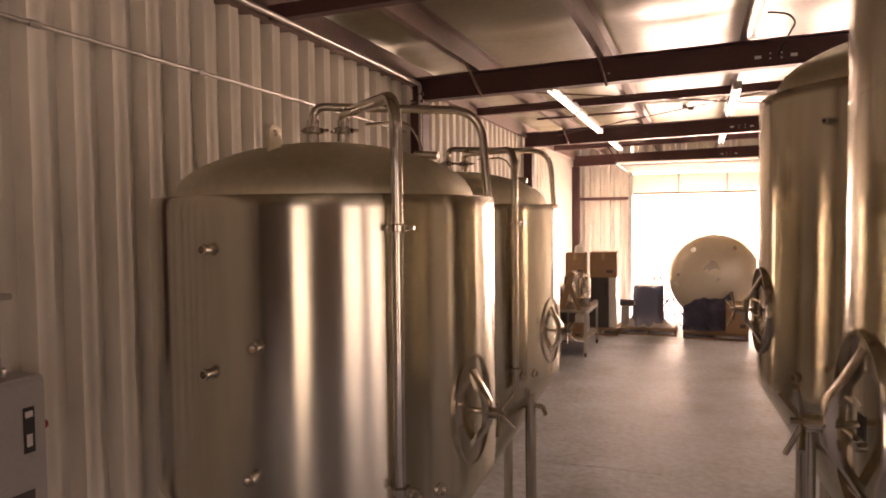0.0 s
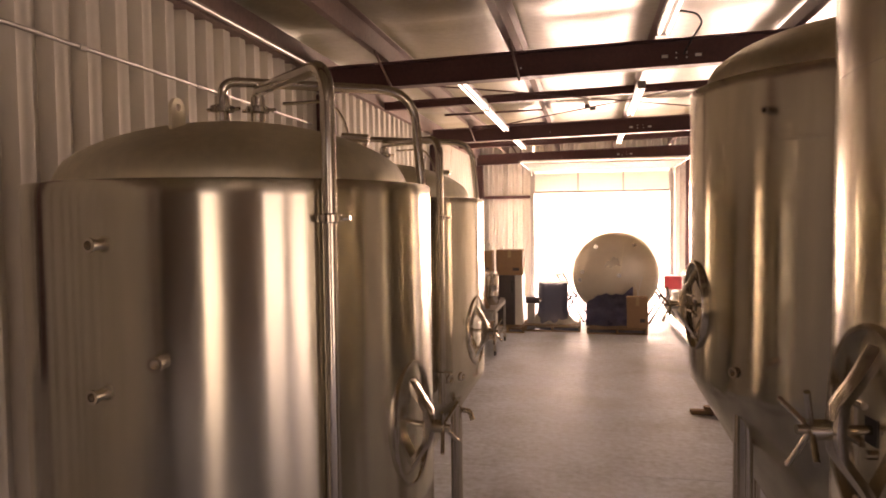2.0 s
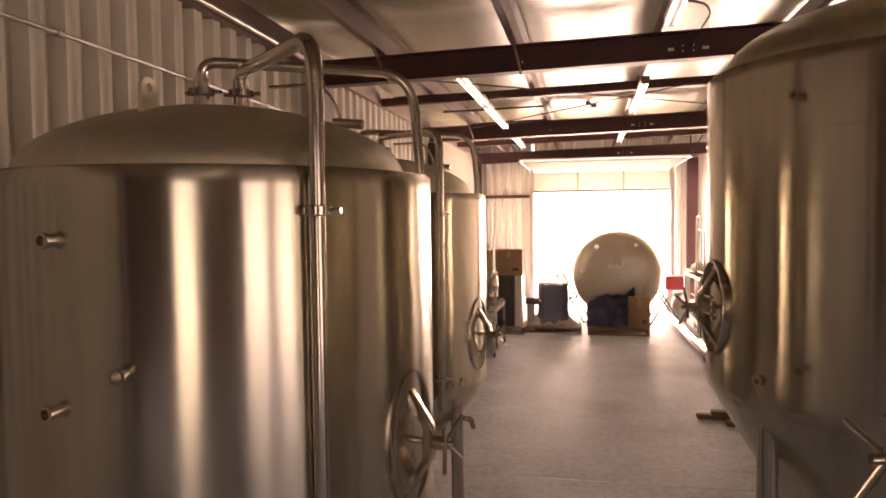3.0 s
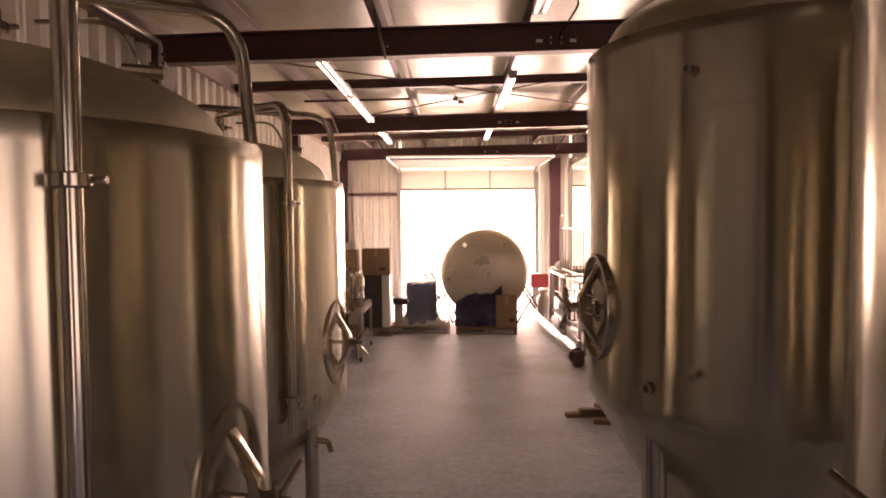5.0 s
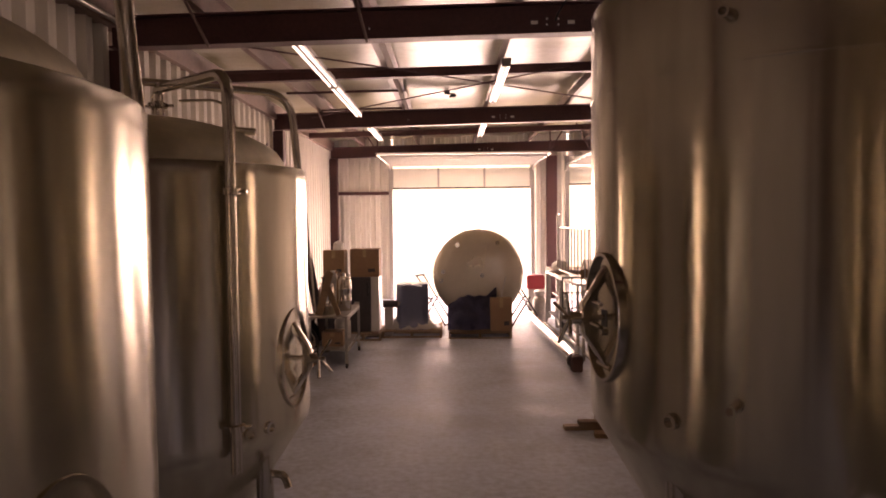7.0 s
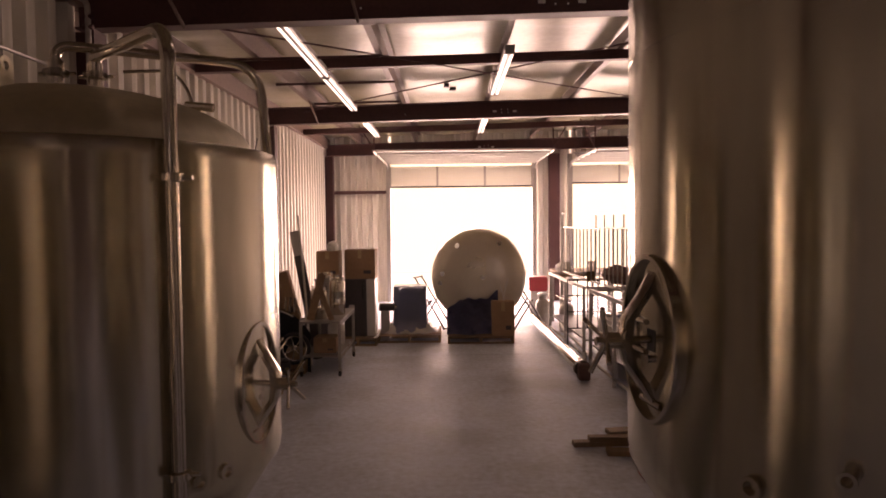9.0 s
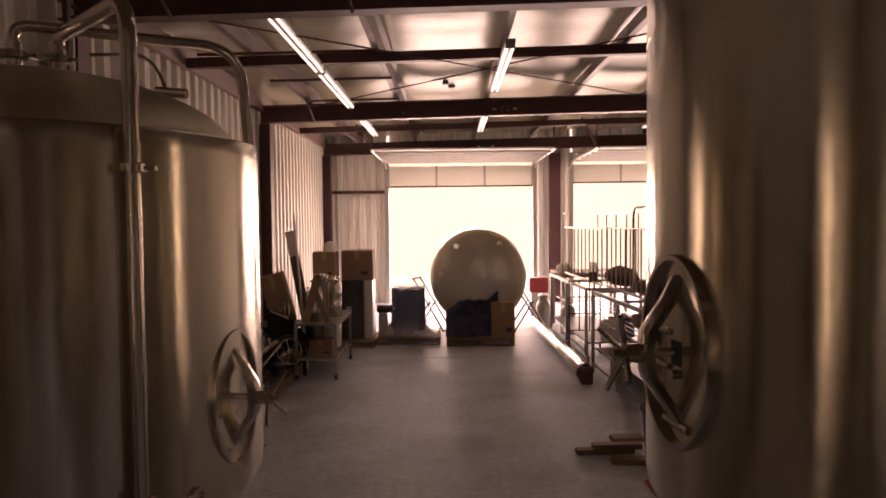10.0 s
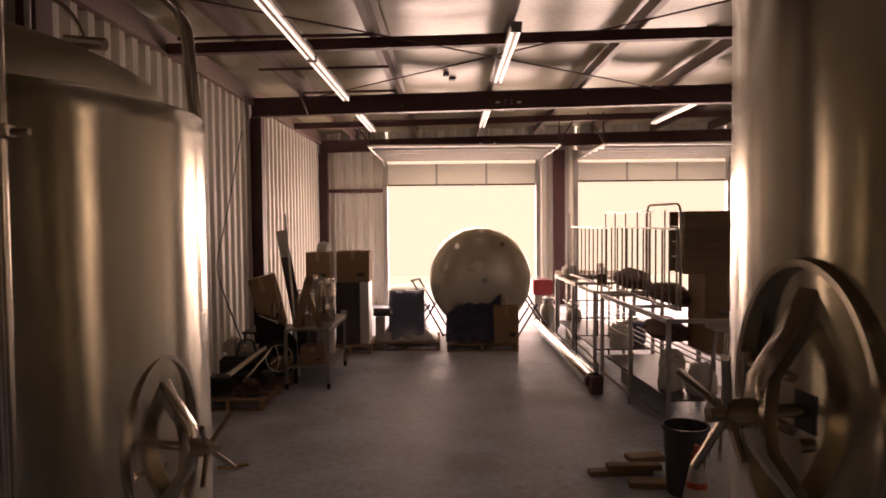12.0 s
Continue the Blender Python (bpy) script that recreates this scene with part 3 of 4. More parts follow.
def lug(tank, r, z, angle):
    m = pose(0, 0, 0, 0, 0, angle) @ pose(r, 0, z)
    bm = bmesh.new()
    outer = [(-0.035, -0.05), (0.035, -0.05), (0.035, 0.05)] + [(0.035 * math.cos(a), 0.05 + 0.035 * math.sin(a)) for a in np.linspace(0.3, math.pi - 0.3, 7)] + [(-0.035, 0.05)]
    hole = [(0.013 * math.cos(a), 0.055 + 0.013 * math.sin(a)) for a in np.linspace(0, 2 * math.pi, 12, endpoint=False)]
    edges = []
    for loop in (outer, hole):
        v = [bm.verts.new((x, -0.006, y)) for x, y in loop]
        edges += [bm.edges.new((v[i], v[(i + 1) % len(v)])) for i in range(len(v))]
    bmesh.ops.triangle_fill(bm, edges=edges, use_beauty=True)
    ext = bmesh.ops.extrude_face_region(bm, geom=bm.faces[:])
    bmesh.ops.translate(bm, vec=(0, 0.012, 0), verts=[e for e in ext["geom"] if isinstance(e, bmesh.types.BMVert)])
    bmesh.ops.transform(bm, matrix=m, verts=bm.verts)
    part("lifting_lug", bm, DOME, tank, "steel lifting eye")


def polar(r, angle, z):
    return (r * math.cos(radians(angle)), r * math.sin(radians(angle)), z)


def low_tank():
    R, top, bottom = 0.70, 2.28, 1.19
    t = thing("fermenter_tank", pose(-3.29, 3.675, 0), "brushed stainless steel conical fermenter with arched pipes over a domed lid", "tank", "low fermenters along the wall")
    part("jacket", jacket(R, bottom, top, 0.25, 0.09), STEEL, t, "brushed steel jacket with a conical bottom")
    prof = [(0.595, top - 0.13), (0.612, top - 0.05), (0.613, top + 0.015), (0.60, top + 0.045)]
    for k in np.linspace(0.94, 0.0, 16):
        prof.append((0.613 * k, top + 0.05 + 0.215 * math.sqrt(max(0, 1 - k ** 2)) * (0.75 + 0.25 * math.sqrt(1 - k ** 2)) - 0.03))
    part("dome", lathe(bmesh.new(), prof, 96), DOME, t, "domed satin steel lid")
    apex = top + 0.235
    # ferrules and arms at the top
    for dx, dy in ((-0.05, -0.03), (0.06, 0.03)):
        bm = lathe(bmesh.new(), [(0.027, apex - 0.03), (0.027, apex + 0.04), (0.042, apex + 0.045), (0.042, apex + 0.065), (0.027, apex + 0.07), (0.027, apex + 0.1)], 20, pose(dx, dy, 0))
        part("ferrule", bm, POLISH, t)
        clamp(t, (dx, dy, apex + 0.055), 0.03)
    p = polar(R + 0.035, -42.5, 0)
    arm = part("blow_off_pipe", pipe(bmesh.new(), [(0.06, 0.03, apex + 0.04), (0.06, 0.03, apex + 0.125), (p[0], p[1], apex + 0.085), (p[0], p[1], 2.18), (p[0], p[1], 1.12)], 0.0215, 16, 0.11), POLISH, t, "arched polished pipe running down the jacket")
    clamp(arm, (p[0], p[1], 2.165), 0.024)
    clamp(arm, (p[0], p[1], 1.29), 0.023)
    b = polar(R - 0.02, 23, 0)
    part("spray_pipe", pipe(bmesh.new(), [(-0.05, -0.03, apex + 0.04), (-0.05, -0.03, apex + 0.155), (b[0] * 0.95, b[1], apex + 0.14), (b[0], b[1], top - 0.02)], 0.018, 14, 0.13), POLISH, t, "arched polished pipe to the jacket rim")
    lug(t, 0.375, top + 0.185, -91.5)
    part("probe", rod(bmesh.new(), polar(0.40, 0, top + 0.175), polar(0.50, 0, top + 0.165), 0.016, 10), POLISH, t)
    part("sample_hose", pipe(bmesh.new(), [(0.12, 0.12, apex + 0.09), (0.3, 0.16, apex + 0.1), (0.36, 0.17, apex + 0.0), (0.36, 0.17, apex - 0.1)], 0.006, 8, 0.06), POLISH, t)
    manway(t, R - 0.010, -11.5, 1.478, 0, 0.213, 0.64)
    for ang, z in ((-94.5, 2.10), (-80, 1.78), (-95, 1.685), (-82, 1.345)):
        stub(t, R, ang, z)
    for ang in (-36, -27.5):
        stub(t, R - 0.02, ang, 1.235, 0.021, 0.04)
    part("sample_valve", pipe(bmesh.new(), [polar(R - 0.15, -18, 1.0), polar(R - 0.02, -18, 1.0), polar(R + 0.0, -18, 0.95)], 0.016, 10, 0.02), POLISH, t, "small sample valve")
    legs(t, R, bottom - 0.1, turn=-20)
    return t


tank_a = low_tank()
copy_thing(tank_a, pose(-3.38, 5.555, 0))


def tall_tank():
    R, top, bottom = 0.72, 2.755, 1.37
    t = thing("fermenter_tank", pose(-0.82, 4.883, 0), "tall brushed stainless steel conical fermenter with an oval manway", "tank", "tall fermenters across the aisle")
    part("jacket", jacket(R, bottom, top, 0.32, 0.09), STEEL, t, "brushed steel jacket with a conical bottom")
    prof = [(0.60, top - 0.12), (0.645, top - 0.03), (0.648, top + 0.03), (0.635, top + 0.07)]
    for k in np.linspace(0.94, 0.0, 16):
        prof.append((0.648 * k, top + 0.07 + 0.25 * math.sqrt(max(0, 1 - k ** 2)) * (0.75 + 0.25 * math.sqrt(1 - k ** 2)) - 0.03))
    part("dome", lathe(bmesh.new(), prof, 96), DOME, t, "domed satin steel lid")
    part("seam", lathe(bmesh.new(), [(R - 0.002, 2.455), (R + 0.0008, 2.458), (R + 0.0008, 2.466), (R - 0.002, 2.469)], 128), STEEL, t, "welded seam round the jacket")
    manway(t, R, -172, 1.732, 20, 0.213, 0.74)
    stub(t, R, -133, 2.58, 0.014, 0.05)
    stub(t, R, -131, 1.552, 0.014, 0.05)
    stub(t, R - 0.01, -145.5, 1.478, 0.019, 0.035)
    legs(t, R, bottom - 0.1, 0.042, 4, 30)
    return t


tank_d = tall_tank()
copy_thing(tank_d, pose(-0.77, 2.935, 0))


# ---- along the west wall ----
bm = pipe(bmesh.new(), [(WEST + 0.10, 1.6, 3.21), (WEST + 0.10, 8.4, 3.21)], 0.014, 10)
t = thing("conduit", pose(0, 0, 0), "thin galvanised conduit clipped along the ribbed wall", "conduit")
part("pipe_run", bm, GALV, t)
for y in (3.7, 4.95, 6.2, 7.5):
    part("coupling", rod(bmesh.new(), (WEST + 0.10, y - 0.03, 3.21), (WEST + 0.10, y + 0.03, 3.21), 0.02, 10), GALV, t)
t = thing("sprinkler_pipe", pose(0, 0, 0), "steel pipe running under the eave with a drop at the column", "pipe")
part("pipe_run", pipe(bmesh.new(), [(-4.8, -3.9, 3.73), (-4.8, 8.38, 3.73), (-4.8, 8.38, 0.4)], 0.022, 12, 0.06), GALV, t)
for z in (3.62, 3.54):
    part("elbow_union", rod(bmesh.new(), (-4.84, 8.38, z), (-4.76, 8.38, z), 0.02, 10), OXIDE, t)

t = thing("disconnect_box", pose(WEST + 0.085, 3.3, 0.0), "grey electrical disconnect box with a red lever on the ribbed wall", "electrical box")
part("body", rbox(0.0, 0.20, -0.28, 0.24, 0.82, 1.46, 0.012), GREYBOX, t)
part("cover", rbox(0.20, 0.212, -0.27, 0.23, 0.84, 1.44, 0.005), GREYBOX, t)
part("lever", rbox(0.10, 0.15, 0.24, 0.30, 1.17, 1.21, 0.008, None), RED, t, "red switch lever")
sign = part("warning_label", rbox(0.2125, 0.2145, 0.11, 0.17, 1.10, 1.32, 0.0005), BLACK, t, "small black label with white marks")
part("label_mark", rbox(0.215, 0.2165, 0.12, 0.16, 1.27, 1.30, 0.0005), WHITE, sign)
part("label_mark", rbox(0.215, 0.2165, 0.125, 0.155, 1.13, 1.19, 0.0005), WHITE, sign)
part("knockout", rbox(0.2125, 0.2145, 0.02, 0.16, 0.86, 0.92, 0.0005), CABINET, t)
t = thing("riser_conduit", pose(WEST + 0.15, 3.38, 0), "vertical conduit rising from the electrical box", "conduit")
part("pipe_run", pipe(bmesh.new(), [(0, 0, 1.46), (0, 0, 3.3)], 0.035, 14), GALV, t)
part("strap", rbox(-0.05, 0.06, -0.07, 0.07, 1.83, 1.86, 0.005), GALV, t)
part("bushing", lathe(bmesh.new(), [(0.036, 1.46), (0.055, 1.461), (0.055, 1.50), (0.036, 1.51)], 16), GALV, t)

# loose cable by the column
solid("cable", pipe(bmesh.new(), [(-4.97, 13.6, 3.3), (-4.96, 12.9, 2.2), (-4.95, 12.3, 1.40), (-4.44, 11.72, 0.56)], 0.008, 8, 0.3), BLACK, "thin dark cable hanging down the ribbed wall", "cable")

# ---- pallets ----


def pallet(at, w, d, label, group="pallets"):
    t = thing("pallet", at, label, "pallet", group)
    n = 6
    for i in range(n):
        y = -d / 2 + (d - 0.1) * i / (n - 1)
        part("deck_board", rbox(-w / 2, w / 2, y, y + 0.1, 0.105, 0.125, 0.003), WOOD, t)
    for x in (-w / 2, -0.02, w / 2 - 0.04):
        part("stringer", rbox(x, x + 0.04, -d / 2, d / 2, 0.018, 0.105, 0.003), WOOD, t)
    for y in (-d / 2, -0.05, d / 2 - 0.1):
        part("bottom_board", rbox(-w / 2, w / 2, y, y + 0.1, 0.0, 0.018, 0.002), WOOD, t)
    return t


pallet(pose(-2.71, 14.72, 0), 1.05, 1.0, "weathered wooden pallet under wrapped blue drums")
pallet(pose(-1.53, 14.62, 0), 1.08, 1.1, "dark wooden pallet under the lying tank")
pallet(pose(-3.52, 14.42, 0), 0.62, 0.9, "wooden pallet under the dark cabinet")
pallet(pose(-4.38, 11.68, 0), 0.74, 1.5, "low wooden pallet covered with machine parts")

# wrapped blue drums
t = thing("drum_stack", pose(-2.71, 14.72, 0.125), "dark blue plastic drums wrapped in clear film on a pallet", "drums")
for x, y in ((-0.14, -0.14), (0.14, -0.14), (-0.14, 0.14), (0.14, 0.14)):
    part("drum", lathe(bmesh.new(), [(0, 0), (0.125, 0), (0.135, 0.02), (0.135, 0.24), (0.141, 0.25), (0.135, 0.26), (0.135, 0.48), (0.141, 0.49), (0.135, 0.50), (0.135, 0.72), (0.125, 0.745), (0.118, 0.735), (0, 0.735)], 28, pose(x, y, 0)), BLUE, t)
bm = bmesh.new()
rings = []
for k in range(11):
    z = 0.775 * k / 10
    fl = 0.20 * max(0, 1 - z / 0.25) ** 2
    ring = []
    for i in range(56):
        a = 2 * math.pi * i / 56
        c, sn = math.cos(a), math.sin(a)
        q = 0.285 / max(abs(c), abs(sn), 0.60 * (abs(c) + abs(sn)))
        q += fl * (0.7 + 0.5 * noise.noise(Vector((c * 4, sn * 4, 1)))) + 0.006 * noise.noise(Vector((c * 8, sn * 8, z * 6)))
        ring.append(bm.verts.new((q * c, q * sn, 0.004 + z)))
    rings.append(ring)
for p, q in zip(rings, rings[1:]):
    for i in range(56):
        bm.faces.new((p[i], p[(i + 1) % 56], q[(i + 1) % 56], q[i]))
part("stretch_film", bm, FILMWRAP, t, "clear crumpled stretch film")

bm = bmesh.new()
rings = []
for k in range(7):
    v = k / 6
    ring = []
    for i in range(64):
        a = 2 * math.pi * i / 64
        c, sn = math.cos(a), math.sin(a)
        q = (0.30 + 0.20 * v) / max(abs(c), abs(sn), 0.62 * (abs(c) + abs(sn)))
        z = 0.16 * (1 - v) ** 1.6 + 0.008 + 0.035 * abs(noise.noise(Vector((c * 5, sn * 5, v * 4))))
        ring.append(bm.verts.new((q * c * 0.98, q * sn * 0.9, z)))
    rings.append(ring)
for p, q in zip(rings, rings[1:]):
    for i in range(64):
        bm.faces.new((p[i], p[(i + 1) % 64], q[(i + 1) % 64], q[i]))
part("film_skirt", bm, SKIRT, t, "pale loose film spread over the pallet")

# lying tank with a dished end, on its pallet
t = thing("lying_tank", pose(-1.535, 14.5, 0.125), "pale steel tank lying on its side on a pallet", "tank")
m = pose(0, 0, 0.935, -90, 0, 0)
prof = [(0, -0.14), (0.2, -0.135), (0.4, -0.115), (0.58, -0.08), (0.70, -0.035), (0.765, 0.02), (0.795, 0.08), (0.805, 0.16), (0.805, 1.9), (0.77, 2.0), (0.5, 2.1), (0, 2.14)]
part("shell", lathe(bmesh.new(), prof, 80, m), WRAPPED, t, "dull film-covered steel shell")
for x, z, y in ((-0.37, 0.53, -0.05), (0.33, 0.56, -0.05), (0.05, 0.0, -0.14), (-0.62, 0.06, -0.03), (-0.66, -0.1, 0.0)):
    part("port", lathe(bmesh.new(), [(0.032, 0), (0.032, -0.05), (0.04, -0.052), (0.04, -0.062), (0, -0.062)], 18, pose(x, y, 0.935 + z, -90, 0, 0)), POLISH, t)
for y in (0.35, 1.5):
    part("saddle", rbox(-0.5, 0.5, y, y + 0.1, 0.0, 0.30, 0.01), WOOD, t, "timber saddle block")
part("weld_seam", pipe(bmesh.new(), [(0.06, -0.158, 0.95), (0.10, -0.15, 1.2), (0.13, -0.11, 1.45), (0.15, -0.05, 1.62)], 0.005, 6), DOME, t)
# navy sheet draped below the tank's end
bm = bmesh.new()
nx, nz = 34, 22
g = []
for j in range(nz + 1):
    row = []
    for i in range(nx + 1):
        u, v = i / nx, j / nz
        x = -0.55 + 0.85 * u
        z = 0.02 + v * (0.38 + 0.34 * u + 0.07 * math.sin(6 * u) + 0.05 * noise.noise(Vector((u * 7, 0.3, 5))))
        y = -0.36 + 0.20 * v + 0.05 * math.sin(11 * u + 2 * v) * (1 - v * 0.5) + 0.06 * noise.noise(Vector((u * 4, v * 4, 2))) + 0.012 * noise.noise(Vector((u * 12, v * 7, 4)))
        row.append(bm.verts.new((x, y, z)))
    g.append(row)
for a, b in zip(g, g[1:]):
    for i in range(nx):
        bm.faces.new((a[i], a[i + 1], b[i + 1], b[i]))
bmesh.ops.solidify(bm, geom=bm.faces[:], thickness=0.006)
solid("plastic_sheet", bm, NAVY, "crumpled dark blue plastic sheet gathered below the lying tank", "plastic sheet", pose(-1.535, 14.5, 0.125))


def carton(name, at, w, d, h, label, group="", material=CARD):
    t = thing(name, at, label, "box", group)
    part("carton", rbox(-w / 2, w / 2, -d / 2, d / 2, 0, h, 0.006), material, t)
    for sx in (-1, 1):
        part("flap", rbox(-w / 2 + 0.004, w / 2 - 0.004, min(sx * 0.004, sx * (d / 2 - 0.004)), max(sx * 0.004, sx * (d / 2 - 0.004)), h, h + 0.005, 0.001), material, t)
    part("tape", rbox(-w / 2 - 0.002, w / 2 + 0.002, -0.03, 0.03, h + 0.005, h + 0.0065, 0.0005), TAPE, t, "shiny packing tape")
    part("tape", rbox(-0.03, 0.03, -d / 2 - 0.002, -d / 2 - 0.0005, h * 0.72, h, 0.0005), TAPE, t, "shiny packing tape")
    part("print_mark", rbox(w * 0.12, w * 0.36, -d / 2 - 0.0015, -d / 2 - 0.0005, h * 0.18, h * 0.3, 0.0004), CABINET, t, "dark printed bar")
    return t


carton("cardboard_box", pose(-1.17, 14.18, 0.125), 0.37, 0.18, 0.56, "tall brown cardboard box standing before the lying tank")
for a, b in (((-1.17, 14.15, 0.7), (-1.08, 14.2, 1.05)), ((-1.14, 14.17, 0.7), (-1.21, 14.2, 0.93))):
    solid("white_rod", rod(bmesh.new(), a, b, 0.009, 8), WHITE, "thin pale rod standing in the cardboard box", "rod", group="rods in the box")

# folding trestle beside the drums


def trestle(at, label):
    t = thing("folding_trestle", at, label, "trestle", "folding trestles")
    for x in (-0.18, 0.18):
        part("leg", rod(bmesh.new(), (x, -0.3, 0.02), (x * 0.9, 0.28, 0.95), 0.017, 8), CABINET, t)
        part("leg", rod(bmesh.new(), (x, 0.3, 0.02), (x * 0.9, -0.05, 0.55), 0.017, 8), CABINET, t)
    for y, z in ((-0.3, 0.02), (0.28, 0.95), (0.3, 0.02)):
        part("crossbar", rod(bmesh.new(), (-0.2, y, z), (0.2, y, z), 0.017, 8), CABINET, t)
    part("crossbar", rod(bmesh.new(), (-0.2, 0.0, 0.48), (0.2, 0.0, 0.48), 0.013, 8), CABINET, t)


trestle(pose(-2.36, 15.75, 0, 0, 0, 70), "dark folding steel trestle beside the wrapped drums")
trestle(pose(-0.60, 15.6, 0, 0, 0, 100), "dark folding steel trestle behind the lying tank")

# ---- cart and stores by the west wall ----
t = thing("steel_cart", pose(-3.72, 12.48, 0), "grey steel work cart on casters loaded with containers", "cart")
W, L = 0.25, 0.64
for x in (-W, W):
    for y in (-L, L):
        part("leg", rbox(x - 0.018, x + 0.018, y - 0.018, y + 0.018, 0.11, 0.70, 0.004), GALV, t)
        c = part("caster", rbox(x - 0.025, x + 0.025, y - 0.03, y + 0.03, 0.075, 0.11, 0.004), GALV, t)
        part("wheel", lathe(bmesh.new(), [(0, -0.015), (0.045, -0.015), (0.05, -0.008), (0.05, 0.008), (0.045, 0.015), (0, 0.015)], 20, pose(x, y + 0.015, 0.05, 0, 90, 0)), RUBBER, c, "black rubber wheel")
part("top_shelf", rbox(-W - 0.02, W + 0.02, -L - 0.02, L + 0.02, 0.70, 0.725, 0.005), GALV, t)
part("lower_shelf", rbox(-W + 0.018, W - 0.018, -L + 0.02, L - 0.02, 0.25, 0.27, 0.005), GALV, t)
for x in (-W, W):
    part("side_rail", rbox(x - 0.015, x + 0.015, -L + 0.02, L - 0.02, 0.66, 0.70, 0.004), GALV, t)
    part("side_rail", rbox(x - 0.015, x + 0.015, -L + 0.02, L - 0.02, 0.22, 0.25, 0.004), GALV, t)


def canister(at, r, h, label, material, group="containers on the cart"):
    t = thing("canister", at, label, "canister", group)
    prof = [(0, 0), (r * 0.94, 0), (r, 0.015), (r, h * 0.28), (r * 1.03, h * 0.30), (r, h * 0.32), (r, h * 0.62), (r * 1.03, h * 0.64), (r, h * 0.66), (r, h * 0.86), (r * 0.9, h * 0.94), (r * 0.55, h), (0, h)]
    part("body", lathe(bmesh.new(), prof, 32), material, t)
    part("neck", lathe(bmesh.new(), [(r * 0.3, h - 0.01), (r * 0.3, h + 0.03), (r * 0.36, h + 0.032), (r * 0.36, h + 0.05), (0, h + 0.05)], 20), POLISH, t, "steel cap")
    for sx in (-1, 1):
        part("handle", pipe(bmesh.new(), [(sx * r * 0.7, -0.05, h * 0.92), (sx * r * 0.75, -0.05, h + 0.035), (sx * r * 0.75, 0.05, h + 0.035), (sx * r * 0.7, 0.05, h * 0.92)], 0.007, 8, 0.02), POLISH, t)


canister(pose(-3.78, 12.12, 0.725), 0.115, 0.40, "squat steel canister with ringed sides on the cart", POLISH)
canister(pose(-3.60, 12.5, 0.725), 0.11, 0.50, "steel canister with ringed sides on the cart", POLISH)
canister(pose(-3.80, 12.75, 0.725), 0.12, 0.52, "dull steel canister behind the others on the cart", GALV)
canister(pose(-3.66, 12.75, 0.27), 0.12, 0.30, "pale plastic canister on the lower shelf", WHITE)
carton("cardboard_box", pose(-3.70, 12.2, 0.27), 0.3, 0.3, 0.2, "small brown box on the cart's lower shelf")
carton("cardboard_box", pose(-4.08, 12.15, 0.0), 0.25, 0.3, 0.33, "brown box standing on the floor beside the cart")
# crossed boards leaning on the cart
for at, w, h, lab in ((pose(-3.86, 11.93, 0.728, -8, 14, 0), 0.10, 0.62, "raw board leaning on the cart's containers"), (pose(-3.58, 11.93, 0.728, -8, -22, 0), 0.07, 0.50, "short raw board crossing another on the cart")):
    solid("board", rbox(-w / 2, w / 2, -0.012, 0.012, 0, h, 0.003), WOOD, lab, "board", at, group="boards on the cart")
# leaning stick, black panel and the tilted carton
solid("pole", rod(bmesh.new(), (-3.98, 12.55, 0.0), (-4.24, 13.05, 2.1), 0.016, 10), WHITE, "long pale pole leaning among the stored things", "pole")
t = thing("leaning_panel", pose(-3.97, 12.98, 0.0, -6, -11, 0), "dark narrow panel with a pale end leaning against the boxes", "panel")
part("panel_body", rbox(-0.07, 0.07, -0.015, 0.015, 0, 1.55, 0.006), CABINET, t)
part("panel_end", rbox(-0.07, 0.07, -0.015, 0.015, 1.551, 1.92, 0.006), GREYBOX, t, "pale grey end piece")
t = carton("cardboard_box", pose(-4.26, 12.5, 0.64, 0, -14, 8), 0.30, 0.36, 0.68, "flat tilted cardboard box leaning against the wall")
t = thing("steel_rack", pose(-4.38, 12.75, 0), "low dark steel rack under a tilted box", "rack")
for x in (-0.26, 0.22):
    for y in (-0.3, 0.3):
        part("leg", rbox(x - 0.015, x + 0.015, y - 0.015, y + 0.015, 0, 0.57, 0.003), CABINET, t)
part("shelf", rbox(-0.29, 0.25, -0.33, 0.33, 0.57, 0.60, 0.004), CABINET, t)
# cabinet with boxes
t = thing("cabinet", pose(-3.56, 14.35, 0.125), "dark metal cabinet with a pale side on a pallet", "cabinet")
part("body", rbox(-0.20, 0.16, -0.2, 0.3, 0.0, 0.94, 0.01), CABINET, t)
part("side_panel", rbox(0.162, 0.30, -0.16, 0.28, 0.0, 0.93, 0.008), WHITE, t, "white side panel")
part("door", rbox(-0.19, 0.15, -0.212, -0.202, 0.05, 0.90, 0.004), CABINET, t)
part("rating_plate", rbox(-0.12, -0.03, -0.215, -0.2125, 0.40, 0.52, 0.001), WORN_WHITE, t)
part("handle", rbox(0.10, 0.13, -0.235, -0.213, 0.62, 0.86, 0.006), BLACK, t)
carton("cardboard_box", pose(-3.50, 14.4, 1.066), 0.50, 0.42, 0.47, "printed brown cardboard box on top of the cabinet")
carton("cardboard_box", pose(-3.99, 14.15, 1.09), 0.36, 0.38, 0.44, "brown cardboard box with a white cloth on top")
t = thing("shelf_stand", pose(-4.0, 14.15, 0), "dark narrow stand under a cardboard box", "stand")
part("body", rbox(-0.19, 0.19, -0.2, 0.2, 0.05, 1.07, 0.01), CABINET, t)
